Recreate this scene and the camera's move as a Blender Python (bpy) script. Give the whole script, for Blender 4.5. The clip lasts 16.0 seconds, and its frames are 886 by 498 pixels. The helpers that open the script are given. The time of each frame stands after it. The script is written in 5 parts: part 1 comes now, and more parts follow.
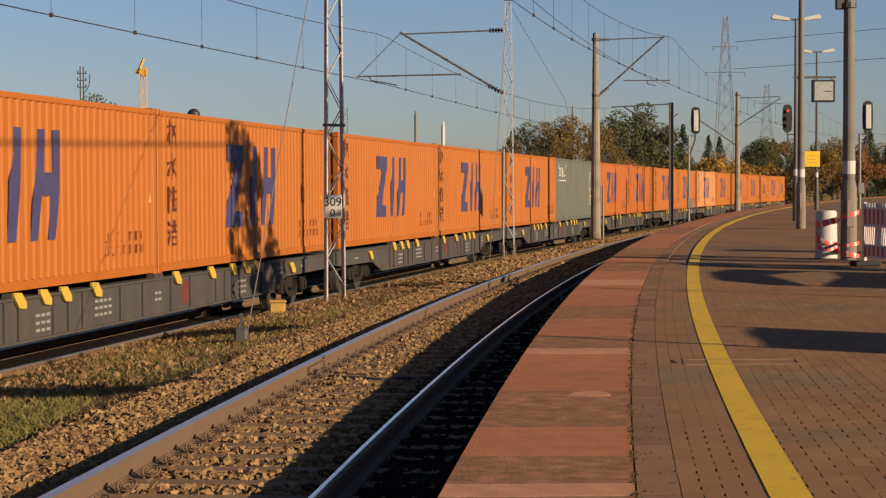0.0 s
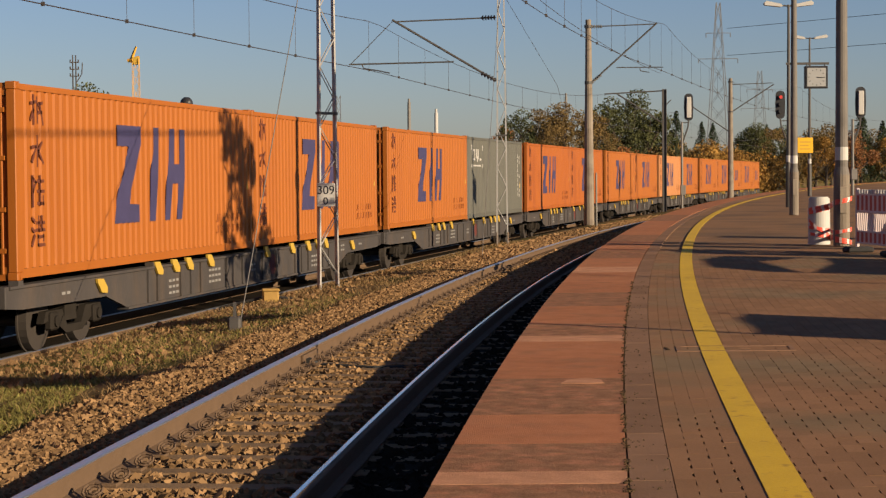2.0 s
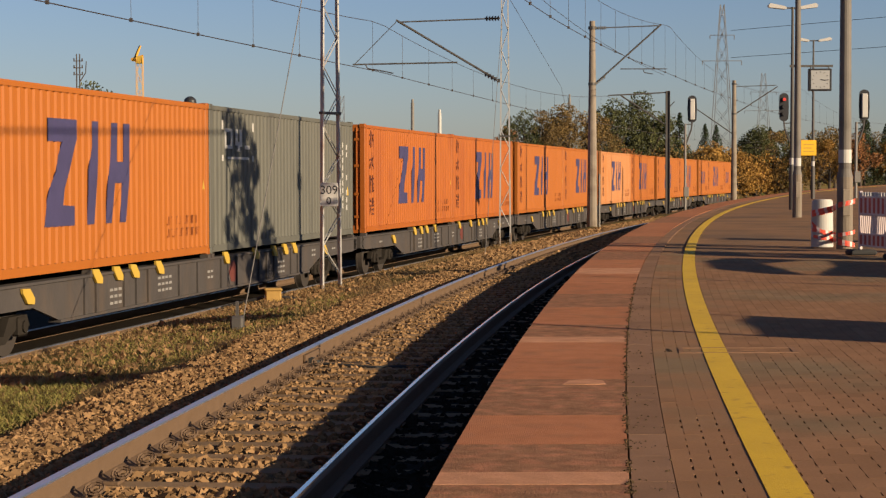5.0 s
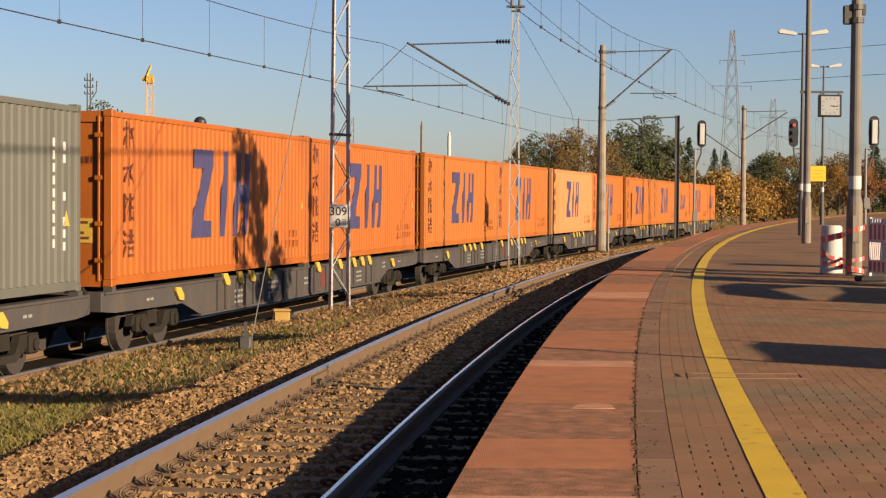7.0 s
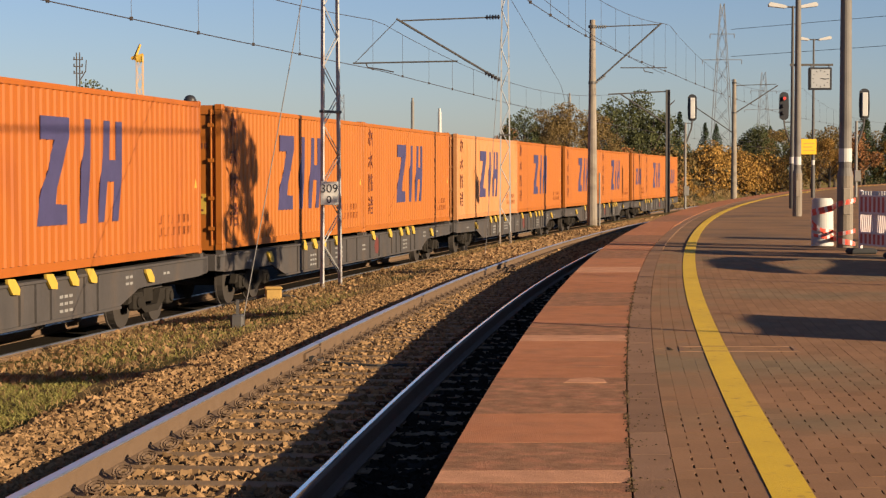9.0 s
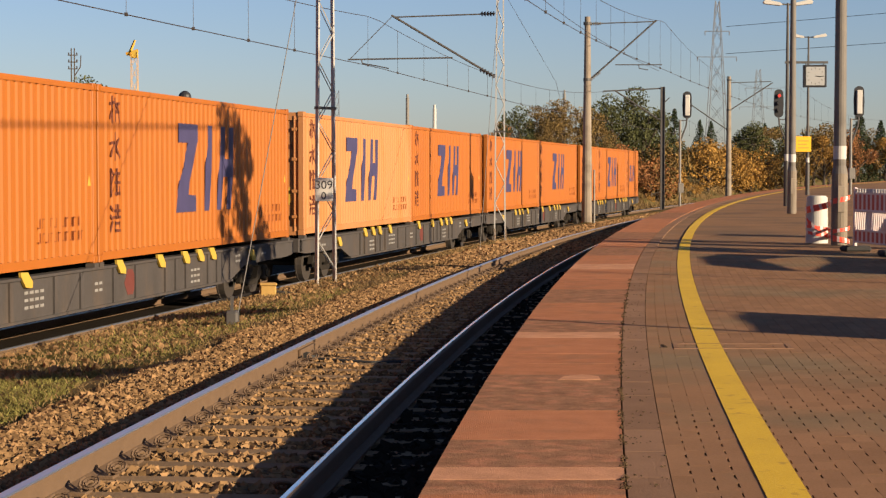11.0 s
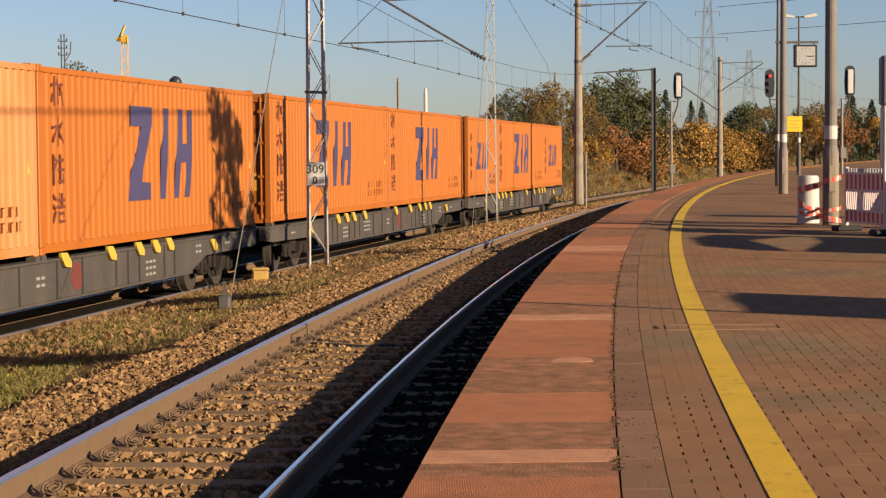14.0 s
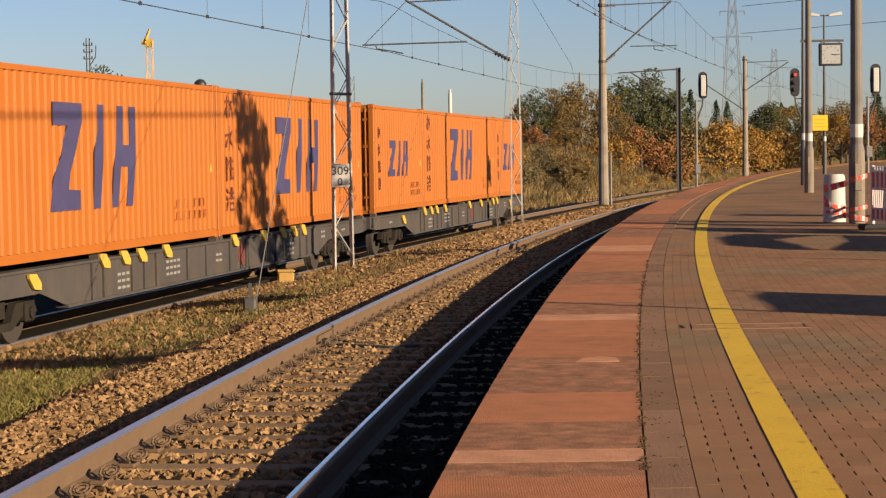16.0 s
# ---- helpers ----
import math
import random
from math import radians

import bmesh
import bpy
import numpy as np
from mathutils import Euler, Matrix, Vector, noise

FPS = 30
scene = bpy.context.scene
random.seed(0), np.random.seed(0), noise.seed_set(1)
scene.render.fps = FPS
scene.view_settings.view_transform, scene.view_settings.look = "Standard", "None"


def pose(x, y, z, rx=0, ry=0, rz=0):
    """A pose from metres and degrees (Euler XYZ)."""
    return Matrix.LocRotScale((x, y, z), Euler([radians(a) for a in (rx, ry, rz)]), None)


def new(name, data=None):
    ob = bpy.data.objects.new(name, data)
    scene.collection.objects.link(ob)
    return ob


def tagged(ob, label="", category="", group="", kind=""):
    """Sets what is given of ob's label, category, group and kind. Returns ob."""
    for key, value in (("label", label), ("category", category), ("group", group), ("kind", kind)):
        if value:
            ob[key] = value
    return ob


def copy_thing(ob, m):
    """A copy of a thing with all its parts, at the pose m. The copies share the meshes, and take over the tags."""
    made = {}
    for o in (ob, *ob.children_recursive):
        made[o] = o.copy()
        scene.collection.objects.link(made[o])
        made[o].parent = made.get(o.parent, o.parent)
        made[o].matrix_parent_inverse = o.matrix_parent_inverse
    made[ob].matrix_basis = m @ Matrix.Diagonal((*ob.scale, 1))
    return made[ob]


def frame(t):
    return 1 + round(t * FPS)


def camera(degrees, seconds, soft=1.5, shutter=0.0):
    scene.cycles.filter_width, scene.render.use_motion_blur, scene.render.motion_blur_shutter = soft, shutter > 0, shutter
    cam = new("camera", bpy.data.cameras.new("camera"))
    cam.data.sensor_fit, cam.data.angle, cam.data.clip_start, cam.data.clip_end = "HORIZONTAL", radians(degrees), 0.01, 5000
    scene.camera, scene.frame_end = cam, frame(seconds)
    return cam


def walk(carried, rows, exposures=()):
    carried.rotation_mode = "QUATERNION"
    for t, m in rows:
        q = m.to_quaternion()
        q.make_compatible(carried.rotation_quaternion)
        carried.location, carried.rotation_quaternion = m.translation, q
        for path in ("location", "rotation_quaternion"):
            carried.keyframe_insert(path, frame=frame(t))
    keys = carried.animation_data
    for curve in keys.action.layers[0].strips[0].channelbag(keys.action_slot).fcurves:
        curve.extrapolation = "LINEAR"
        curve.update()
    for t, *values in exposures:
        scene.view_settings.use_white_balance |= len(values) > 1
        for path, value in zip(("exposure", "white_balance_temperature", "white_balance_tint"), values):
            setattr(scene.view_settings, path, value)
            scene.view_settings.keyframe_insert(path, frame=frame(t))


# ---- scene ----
# The eye stands on the platform; +y runs along the view, +x to its right, z = 0 at the platform by the eye.
cam = camera(26.791, 16.0, soft=1.3)
EYE_Z = 1.482

# seconds, turn to the right, tilt up, lean (degrees), sway aside and up (metres)
GAZE = [
    (0.0, 0.000, -1.812, 0.234, -0.000, -0.000),
    (0.5, -0.115, -1.914, 0.537, 0.005, -0.004),
    (1.0, -0.149, -2.090, 0.445, 0.009, -0.003),
    (1.5, 0.190, -2.030, 0.368, 0.005, 0.000),
    (2.0, 0.192, -2.195, 0.452, 0.009, 0.003),
    (2.5, 0.268, -2.165, 0.345, 0.008, -0.000),
    (3.0, 0.201, -2.201, 0.309, 0.012, -0.002),
    (3.5, 0.134, -2.200, 0.276, 0.015, 0.000),
    (4.0, 0.170, -2.199, 0.159, 0.011, -0.000),
    (6.5, -0.164, -1.846, -0.050, 0.005, 0.001),
    (7.0, -0.147, -1.489, -0.397, -0.004, 0.002),
    (7.5, -0.201, -2.002, 0.194, -0.007, -0.002),
    (8.0, -0.071, -2.147, 0.246, 0.001, -0.004),
    (10.5, 0.301, -2.319, -0.005, 0.002, 0.000),
    (11.0, 0.278, -2.320, -0.017, 0.001, -0.001),
    (11.5, 0.320, -2.418, 0.430, 0.003, 0.001),
    (12.0, 0.504, -2.448, 0.459, 0.008, 0.001),
    (12.5, 0.683, -2.620, 0.668, 0.013, 0.003),
    (13.0, 0.624, -2.850, 0.708, 0.012, 0.002),
    (13.5, 0.635, -2.694, 0.682, 0.012, 0.002),
    (14.0, 0.512, -2.843, 0.484, 0.007, 0.002),
    (14.5, 0.554, -2.911, 0.547, 0.011, 0.001),
    (15.0, 0.423, -2.990, 0.516, 0.003, 0.001),
    (15.5, 0.316, -3.014, 0.904, 0.012, 0.000),
    (16.0, -0.269, -2.793, 0.845, 0.008, -0.005),
]


def gaze(turn, tilt, lean, sx, sz):
    return pose(sx, 0, EYE_Z + sz, 90 + tilt, 0, -turn) @ pose(0, 0, 0, 0, 0, -lean)


walk(cam, [(t, gaze(*r)) for t, *r in GAZE], [(0, 0.87), (4, 0.88), (6.5, 1.2), (7, 1.3), (8, 1.23), (10.5, 1.26), (16, 1.26)])
# ---- light ----
SUN_AZ, SUN_EL = radians(34.5), radians(15.5)
# the light travels to -x and +y, downwards
LIGHT = Vector((-math.cos(SUN_AZ) * math.cos(SUN_EL), math.sin(SUN_AZ) * math.cos(SUN_EL), -math.sin(SUN_EL)))
sun = new("sun", bpy.data.lights.new("sun", "SUN"))
sun.data.energy, sun.data.angle, sun.data.color = 5.0, radians(0.4), (1.0, 0.79, 0.54)
sun.rotation_euler = LIGHT.to_track_quat("-Z", "Y").to_euler()
sky = bpy.data.worlds.new("sky")
scene.world = sky
sky.use_nodes = True
snt = sky.node_tree
tex = snt.nodes.new("ShaderNodeTexSky")
tex.sky_type, tex.sun_disc = "NISHITA", False
tex.sun_elevation = SUN_EL
tex.sun_rotation = math.atan2(-LIGHT.x, -LIGHT.y)
tex.air_density, tex.dust_density, tex.ozone_density = 1.0, 0.4, 3.0
# thin autumn haze greys the clear sky a little, the same all round
haze = snt.nodes.new("ShaderNodeMix")
haze.data_type, haze.blend_type = "RGBA", "MULTIPLY"
haze.inputs[0].default_value, haze.inputs[7].default_value = 1.0, (0.85, 0.83, 1.02, 1)
snt.links.new(tex.outputs[0], haze.inputs[6])
snt.links.new(haze.outputs[2], snt.nodes["Background"].inputs[0])
snt.nodes["Background"].inputs[1].default_value = 0.05


# ---- materials ----
def mat(name, base, rough=0.8, metal=0.0, var=0.15, scale=4.0, fine=60.0, bump=0.0, bump_scale=80.0, tint=None, tint_amt=0.0, tint_scale=1.5, rnd=0.0, island=False, coords="Object", stretch=(1, 1, 1), spec=0.3):
    """A surface with colour that varies at two scales, a second tint in patches, and fine relief."""
    m = bpy.data.materials.new(name)
    m.use_nodes = True
    nt = m.node_tree
    n, ln = nt.nodes, nt.links
    b = n["Principled BSDF"]
    b.inputs["Roughness"].default_value, b.inputs["Metallic"].default_value = rough, metal
    b.inputs["Specular IOR Level"].default_value = spec
    tc, mp = n.new("ShaderNodeTexCoord"), n.new("ShaderNodeMapping")
    mp.inputs["Scale"].default_value = stretch
    ln.new(tc.outputs[coords], mp.inputs[0])

    def nz(sc, detail=4.0):
        t = n.new("ShaderNodeTexNoise")
        t.inputs["Scale"].default_value, t.inputs["Detail"].default_value = sc, detail
        ln.new(mp.outputs[0], t.inputs["Vector"])
        return t.outputs["Fac"]

    def mth(op, a, bb):
        t = n.new("ShaderNodeMath")
        t.operation = op
        for i, v in enumerate((a, bb)):
            if isinstance(v, (int, float)):
                t.inputs[i].default_value = v
            else:
                ln.new(v, t.inputs[i])
        return t.outputs[0]

    col = n.new("ShaderNodeRGB")
    col.outputs[0].default_value = (*base, 1)
    out = col.outputs[0]
    if tint:
        ramp = n.new("ShaderNodeMapRange")
        ramp.inputs["From Min"].default_value, ramp.inputs["From Max"].default_value = 0.62 - 0.3 * tint_amt, 0.72 - 0.2 * tint_amt
        ln.new(nz(tint_scale, 5.0), ramp.inputs["Value"])
        mx = n.new("ShaderNodeMix")
        mx.data_type = "RGBA"
        ln.new(ramp.outputs[0], mx.inputs[0])
        ln.new(out, mx.inputs[6])
        mx.inputs[7].default_value = (*tint, 1)
        out = mx.outputs[2]
    v = mth("ADD", mth("MULTIPLY", mth("SUBTRACT", nz(scale), 0.5), 2 * var), mth("MULTIPLY", mth("SUBTRACT", nz(fine, 2.0), 0.5), 1.6 * var))
    if rnd:
        if island:
            r = n.new("ShaderNodeNewGeometry").outputs["Random Per Island"]
        else:
            r = n.new("ShaderNodeObjectInfo").outputs["Random"]
        v = mth("ADD", v, mth("MULTIPLY", mth("SUBTRACT", r, 0.5), 2 * rnd))
    hs = n.new("ShaderNodeHueSaturation")
    ln.new(mth("ADD", v, 1.0), hs.inputs["Value"])
    ln.new(out, hs.inputs["Color"])
    ln.new(hs.outputs[0], b.inputs["Base Color"])
    if bump:
        bp = n.new("ShaderNodeBump")
        bp.inputs["Strength"].default_value, bp.inputs["Distance"].default_value = min(1.0, bump), 0.01
        ln.new(nz(bump_scale, 5.0), bp.inputs["Height"])
        ln.new(bp.outputs[0], b.inputs["Normal"])
    return m


M_RED = mat("red_paved_slab", (0.335, 0.138, 0.068), 0.9, var=0.26, scale=5, fine=70, bump=0.4, bump_scale=110, tint=(0.29, 0.13, 0.068), tint_amt=0.35, tint_scale=2.2, rnd=0.06, spec=0.04)
M_KERB = mat("weathered_kerb", (0.2, 0.115, 0.07), 0.9, var=0.2, scale=3, fine=80, bump=0.5, rnd=0.12, spec=0.04)
M_BRICK = mat("brown_paver", (0.215, 0.116, 0.062), 0.9, var=0.22, scale=1.2, fine=60, bump=0.2, tint=(0.175, 0.12, 0.07), tint_amt=0.5, tint_scale=0.4, rnd=0.10, island=True, spec=0.04)
M_PAVE = mat("platform_paving", (0.215, 0.122, 0.066), 0.9, var=0.22, scale=1.0, fine=40, bump=0.5, tint=(0.15, 0.096, 0.06), tint_amt=0.5, tint_scale=0.35, spec=0.04)
M_JOINT = mat("joint_sand", (0.05, 0.04, 0.03), 1.0, var=0.3, spec=0.04)
M_YELLOW = mat("yellow_paint", (0.52, 0.32, 0.01), 0.7, var=0.16, scale=2, fine=50, tint=(0.3333, 0.1958, 0.01667), tint_amt=0.05, tint_scale=9, bump=0.3)
M_CONC = mat("concrete", (0.1957, 0.1631, 0.1268), 0.9, var=0.2, scale=2, fine=40, bump=0.4, tint=(0.1377, 0.1123, 0.08692), tint_amt=0.4)
M_STONE = mat("ballast_stone", (0.175, 0.105, 0.05), 0.95, var=0.15, scale=2, fine=30, rnd=0.5, island=True, spec=0.04)
M_BED = mat("ballast_bed", (0.0905, 0.05952, 0.03333), 1.0, var=0.45, scale=5, fine=26, bump=1.0, bump_scale=22, spec=0.04)
M_SLEEPER = mat("sleeper_concrete", (0.19, 0.125, 0.072), 0.95, var=0.2, scale=4, fine=50, bump=0.4, rnd=0.1, spec=0.04)
M_RAILSIDE = mat("rusty_rail", (0.1042, 0.065, 0.0375), 0.8, var=0.2, scale=6, fine=60, bump=0.3)
M_RAILTOP = mat("polished_rail", (0.60, 0.62, 0.66), 0.42, 1.0, var=0.05, fine=30)
M_GROUND = mat("dry_ground", (0.1056, 0.06944, 0.03333), 1.0, var=0.3, scale=0.8, fine=14, bump=1.0, bump_scale=12, tint=(0.05833, 0.05833, 0.01556), tint_amt=0.6, tint_scale=0.25, spec=0.04)
M_ORANGE = mat("orange_container_paint", (0.27, 0.081, 0.0095), 0.55, var=0.05, scale=1.2, fine=12, tint=(0.2542, 0.075, 0.009167), tint_amt=0.3, tint_scale=0.8, stretch=(1, 1, 0.35))
M_PALE = mat("faded_orange_paint", (0.345, 0.148, 0.054), 0.6, var=0.05, scale=1.2, fine=12, tint=(0.32, 0.125, 0.034), tint_amt=0.3, tint_scale=0.8, stretch=(1, 1, 0.35))
M_DEEP = mat("deep_orange_paint", (0.265, 0.07167, 0.008333), 0.55, var=0.06, scale=1.2, fine=12, tint=(0.225, 0.05833, 0.008333), tint_amt=0.3, tint_scale=0.8, stretch=(1, 1, 0.35))
M_GREY = mat("grey_container_paint", (0.083, 0.082, 0.068), 0.6, var=0.06, scale=1.2, fine=12, tint=(0.068, 0.067, 0.057), tint_amt=0.3, stretch=(1, 1, 0.35))
M_BLUE = mat("blue_print", (0.041, 0.036, 0.088), 0.6, var=0.22, scale=3, fine=20)
M_PRINT = mat("dark_print", (0.09658, 0.02718, 0.01328), 0.7, var=0.15, scale=5)
M_WHITE = mat("white_print", (0.3819, 0.3681, 0.3402), 0.6, var=0.06, scale=5)
M_WAGON = mat("wagon_grey", (0.046, 0.040, 0.037), 0.75, var=0.26, scale=2.0, fine=24, tint=(0.060, 0.047, 0.038), tint_amt=0.4, tint_scale=1.6, bump=0.2, stretch=(1, 1, 0.4))
M_BOGIE = mat("bogie_grime", (0.02154, 0.01846, 0.01538), 0.85, var=0.3, scale=4, spec=0.04)
M_WHEEL = mat("worn_wheel_steel", (0.05, 0.042, 0.036), 0.6, 0.3, var=0.2, scale=5)
M_SPIGOT = mat("yellow_spigot", (0.3833, 0.25, 0.0375), 0.6, var=0.12, scale=8)
M_STEEL = mat("galvanised_steel", (0.1522, 0.1413, 0.1268), 0.6, 0.1, var=0.2, scale=3, fine=30)
M_DARKSTEEL = mat("dark_steel", (0.07, 0.065, 0.06), 0.6, 0.3, var=0.2, scale=4)
M_WIRE = mat("old_copper_wire", (0.06, 0.05, 0.045), 0.6, 0.5, var=0.1)
M_SMALL = mat("faint_print", (0.1812, 0.05133, 0.01208), 0.7, var=0.15, scale=5)
M_STENCIL = mat("worn_stencil", (0.1806, 0.1736, 0.1632), 0.8, var=0.3, scale=9)
# near-black ballast colour: paints in shade under the train and beside the platform
M_SHADE_DARK = mat("shade_dark_ballast", (0.018, 0.014, 0.01), 1.0, var=0.4, scale=5, fine=26, bump=1.0, bump_scale=22, spec=0.04)
M_RUSTMAST = mat("rust_streaked_galvanised_steel", (0.30, 0.29, 0.275), 0.55, 0.1, var=0.2, scale=3, fine=30, tint=(0.14, 0.075, 0.04), tint_amt=0.3, tint_scale=1.2)
M_RAILBRIGHT = mat("bright_worn_rail", (0.75, 0.75, 0.75), 0.14, 1.0, var=0.04, fine=30)
M_POLE = mat("grey_pole_paint", (0.125, 0.112, 0.098), 0.7, var=0.15, scale=3, fine=30, tint=(0.09, 0.08, 0.07), tint_amt=0.3)
M_SLEEVE = mat("pole_base_concrete", (0.16, 0.132, 0.102), 0.9, var=0.2, scale=2, fine=40, bump=0.4)
M_LOZENGE = mat("faded_red_paint", (0.1, 0.026, 0.02), 0.7, var=0.25, scale=8)
M_SOIL = mat("dark_soil", (0.06, 0.04, 0.022), 1.0, var=0.4, scale=20, spec=0.04)


# ---- mesh helpers ----
def part(name, bm, material, parent=None, label="", at=None):
    me = bpy.data.meshes.new(name)
    bm.to_mesh(me)
    bm.free()
    me.materials.append(material)
    ob = new(name, me)
    if parent:
        ob.parent = parent
    if at is not None:
        ob.matrix_basis = at
    return tagged(ob, label)


def raw(name, verts, faces, material, parent=None, label="", at=None):
    me = bpy.data.meshes.new(name)
    me.from_pydata([tuple(v) for v in verts], [], faces)
    me.update()
    me.materials.append(material)
    ob = new(name, me)
    if parent:
        ob.parent = parent
    if at is not None:
        ob.matrix_basis = at
    return tagged(ob, label)


def share(name, src, parent, at, label=""):
    ob = new(name, src.data)
    ob.parent = parent
    ob.matrix_basis = at
    return tagged(ob, label)


def thing(name, at, label, category, group="", kind=""):
    ob = new(name)
    ob.matrix_basis = at
    ob.empty_display_size = 0.2
    return tagged(ob, label, category, group, kind)


def box(bm, x0, x1, y0, y1, z0, z1, bevel=0.0):
    r = bmesh.ops.create_cube(bm, size=1.0, matrix=Matrix.LocRotScale(((x0 + x1) / 2, (y0 + y1) / 2, (z0 + z1) / 2), None, (abs(x1 - x0), abs(y1 - y0), abs(z1 - z0))))
    if bevel:
        bmesh.ops.bevel(bm, geom=list({e for v in r["verts"] for e in v.link_edges}), offset=bevel, segments=1, affect="EDGES")
    return bm


def rod(bm, a, b, r0, r1=None, n=8):
    a, b = Vector(a), Vector(b)
    d = b - a
    q = d.to_track_quat("Z", "Y").to_matrix().to_4x4()
    bmesh.ops.create_cone(bm, cap_ends=True, segments=n, radius1=r0, radius2=r0 if r1 is None else r1, depth=d.length, matrix=Matrix.Translation((a + b) / 2) @ q)
    return bm


def prism(bm, outline, axis, lo, hi):
    """Extrudes an outline of (u, v) along an axis: 'x' takes (y, z), 'y' takes (x, z), 'z' takes (x, y)."""
    put = {"x": lambda u, v, w: (w, u, v), "y": lambda u, v, w: (u, w, v), "z": lambda u, v, w: (u, v, w)}[axis]
    a = [bm.verts.new(put(u, v, lo)) for u, v in outline]
    b = [bm.verts.new(put(u, v, hi)) for u, v in outline]
    k = len(outline)
    fs = [bm.faces.new(a), bm.faces.new(b[::-1])] + [bm.faces.new((a[i], b[i], b[(i + 1) % k], a[(i + 1) % k])) for i in range(k)]
    bmesh.ops.recalc_face_normals(bm, faces=fs)
    return bm


def sweep(name, profile, stations, material, parent=None, label="", closed=True):
    """Sweeps a profile of (right, up) along stations of (x, y, z, heading)."""
    vs, fs, k = [], [], len(profile)
    for x, y, z, h in stations:
        for u, w in profile:
            vs.append((x + u * math.cos(h), y - u * math.sin(h), z + w))
    for i in range(len(stations) - 1):
        for j in range(k if closed else k - 1):
            a, b = i * k + j, i * k + (j + 1) % k
            fs.append((a, b, b + k, a + k))
    if closed:
        fs += [tuple(range(k))[::-1], tuple(range((len(stations) - 1) * k, len(stations) * k))]
    return raw(name, vs, fs, material, parent, label)


# ---- the lines of the place ----
Q = 1.00258


def bend(y):
    """How far the curve of the line has swung to the right at y."""
    if y > 330:
        return bend(330) + 0.47 * (y - 330)
    return 0.07181 * y + 0.0010915 * y * y - 9.824e-7 * y ** 3


def line(y, d):
    """The point at y on the line d metres right of the reference curve."""
    return bend(y) + d * Q


def heading(fun, y):
    return math.atan2(fun(y + 0.5) - fun(y - 0.5), 1.0)


def side_line(y):
    """The near side of the train."""
    if y > 260:
        return side_line(260) + (side_line(260) - side_line(259)) * (y - 260)
    return line(y, -10.4768 + 0.083041 * y - 6.91272e-4 * y * y + 7.44835e-7 * y ** 3)


def axis2(y):
    return side_line(y) - 1.24


def plat_z(y):
    return 0.00382 * y


def rail1_z(y):
    return -0.231 - 0.00296 * (min(y, 200) - 12)


EDGE, RAIL_R, RAIL_L = -0.735, -1.585, -3.092
KERB_IN, KERB_OUT, YEL_IN, YEL_OUT = 0.195, 0.413, 0.822, 1.02
CONT_Z = 0.036
RAIL2_Z = CONT_Z - 1.17


def ramp(x, pts):
    for (x0, y0), (x1, y1) in zip(pts, pts[1:]):
        if x <= x1:
            u = max(0.0, min(1.0, (x - x0) / (x1 - x0)))
            return y0 + (y1 - y0) * u
    return pts[-1][1]


def ground_z(x, y):
    d = (x - bend(y)) / Q
    r1 = rail1_z(y)
    a2 = (axis2(y) - bend(y)) / Q
    mid = -0.60
    bank = 2.9 * max(0.0, min(1.0, (y - 62) / 40)) + 0.35
    return ramp(d, [(a2 - 60, RAIL2_Z - 0.1 + bank), (a2 - 9, RAIL2_Z - 0.1 + bank), (a2 - 3.2, RAIL2_Z - 0.32), (a2 + 1.5, RAIL2_Z - 0.20),
                    (min(a2 + 2.7, RAIL_L - 3.2), mid - 0.16), (RAIL_L - 2.55, mid), (RAIL_L - 1.25, r1 - 0.23), (EDGE - 0.06, r1 - 0.21), (EDGE + 0.4, -0.75), (14, -0.75), (60, -0.3)])


# ---- ground ----
def build_ground():
    ds = [-900, -400, -200, -120, -80, -60] + [-50 + i * 2 for i in range(18)] + [-14 + i * 0.35 for i in range(44)] + [1.6, 3, 6, 10, 14, 20, 40, 80, 200, 500, 1000]
    yy = [-300, -160, -90, -50, -20, 0] + [4 + i * 1.0 for i in range(110)] + [114 + i * 4 for i in range(55)] + [340, 400, 600, 1000, 2000, 3500]
    vs, fs, k = [], [], len(ds)
    for y in yy:
        for d in ds:
            x = line(y, d)
            z = ground_z(x, y)
            if -60 < d < -3.9 and 0 < y < 330:
                z += 0.05 * noise.noise((x * 0.9, y * 0.9, 0)) + (0.25 * noise.noise((x * 0.2, y * 0.2, 3)) if d < -14 else 0)
            vs.append((x, y, z))
    for i in range(len(yy) - 1):
        for j in range(k - 1):
            a = i * k + j
            fs.append((a, a + 1, a + k + 1, a + k))
    tagged(raw("ground", vs, fs, M_GROUND), "dry autumn ground with patchy grass beside the tracks", "ground", "", "structure")


build_ground()
STEPS = [-40 + i * 2.0 for i in range(150)]


def stations(fun, zfun, ys=STEPS):
    return [(fun(y), y, zfun(y), heading(fun, y)) for y in ys]


# ballast beds under both tracks
tagged(sweep("ballast_bed_1", [(-3.3, -0.6), (-2.75, -0.185), (0.55, -0.185), (0.80, -0.6)], stations(lambda y: line(y, RAIL_R), rail1_z), M_BED), "brown crushed-stone track bed", "track bed", "", "structure")
# bed 2 takes the near-black colour that paints in the train's shade
tagged(sweep("ballast_bed_2", [(-6.5, -0.5), (-5.2, -0.16), (-1.8, -0.175), (1.55, -0.175), (2.3, -0.42)], stations(axis2, lambda y: RAIL2_Z), M_SHADE_DARK), "crushed-stone bed of the goods line, coloured near black as shade", "track bed", "", "structure")

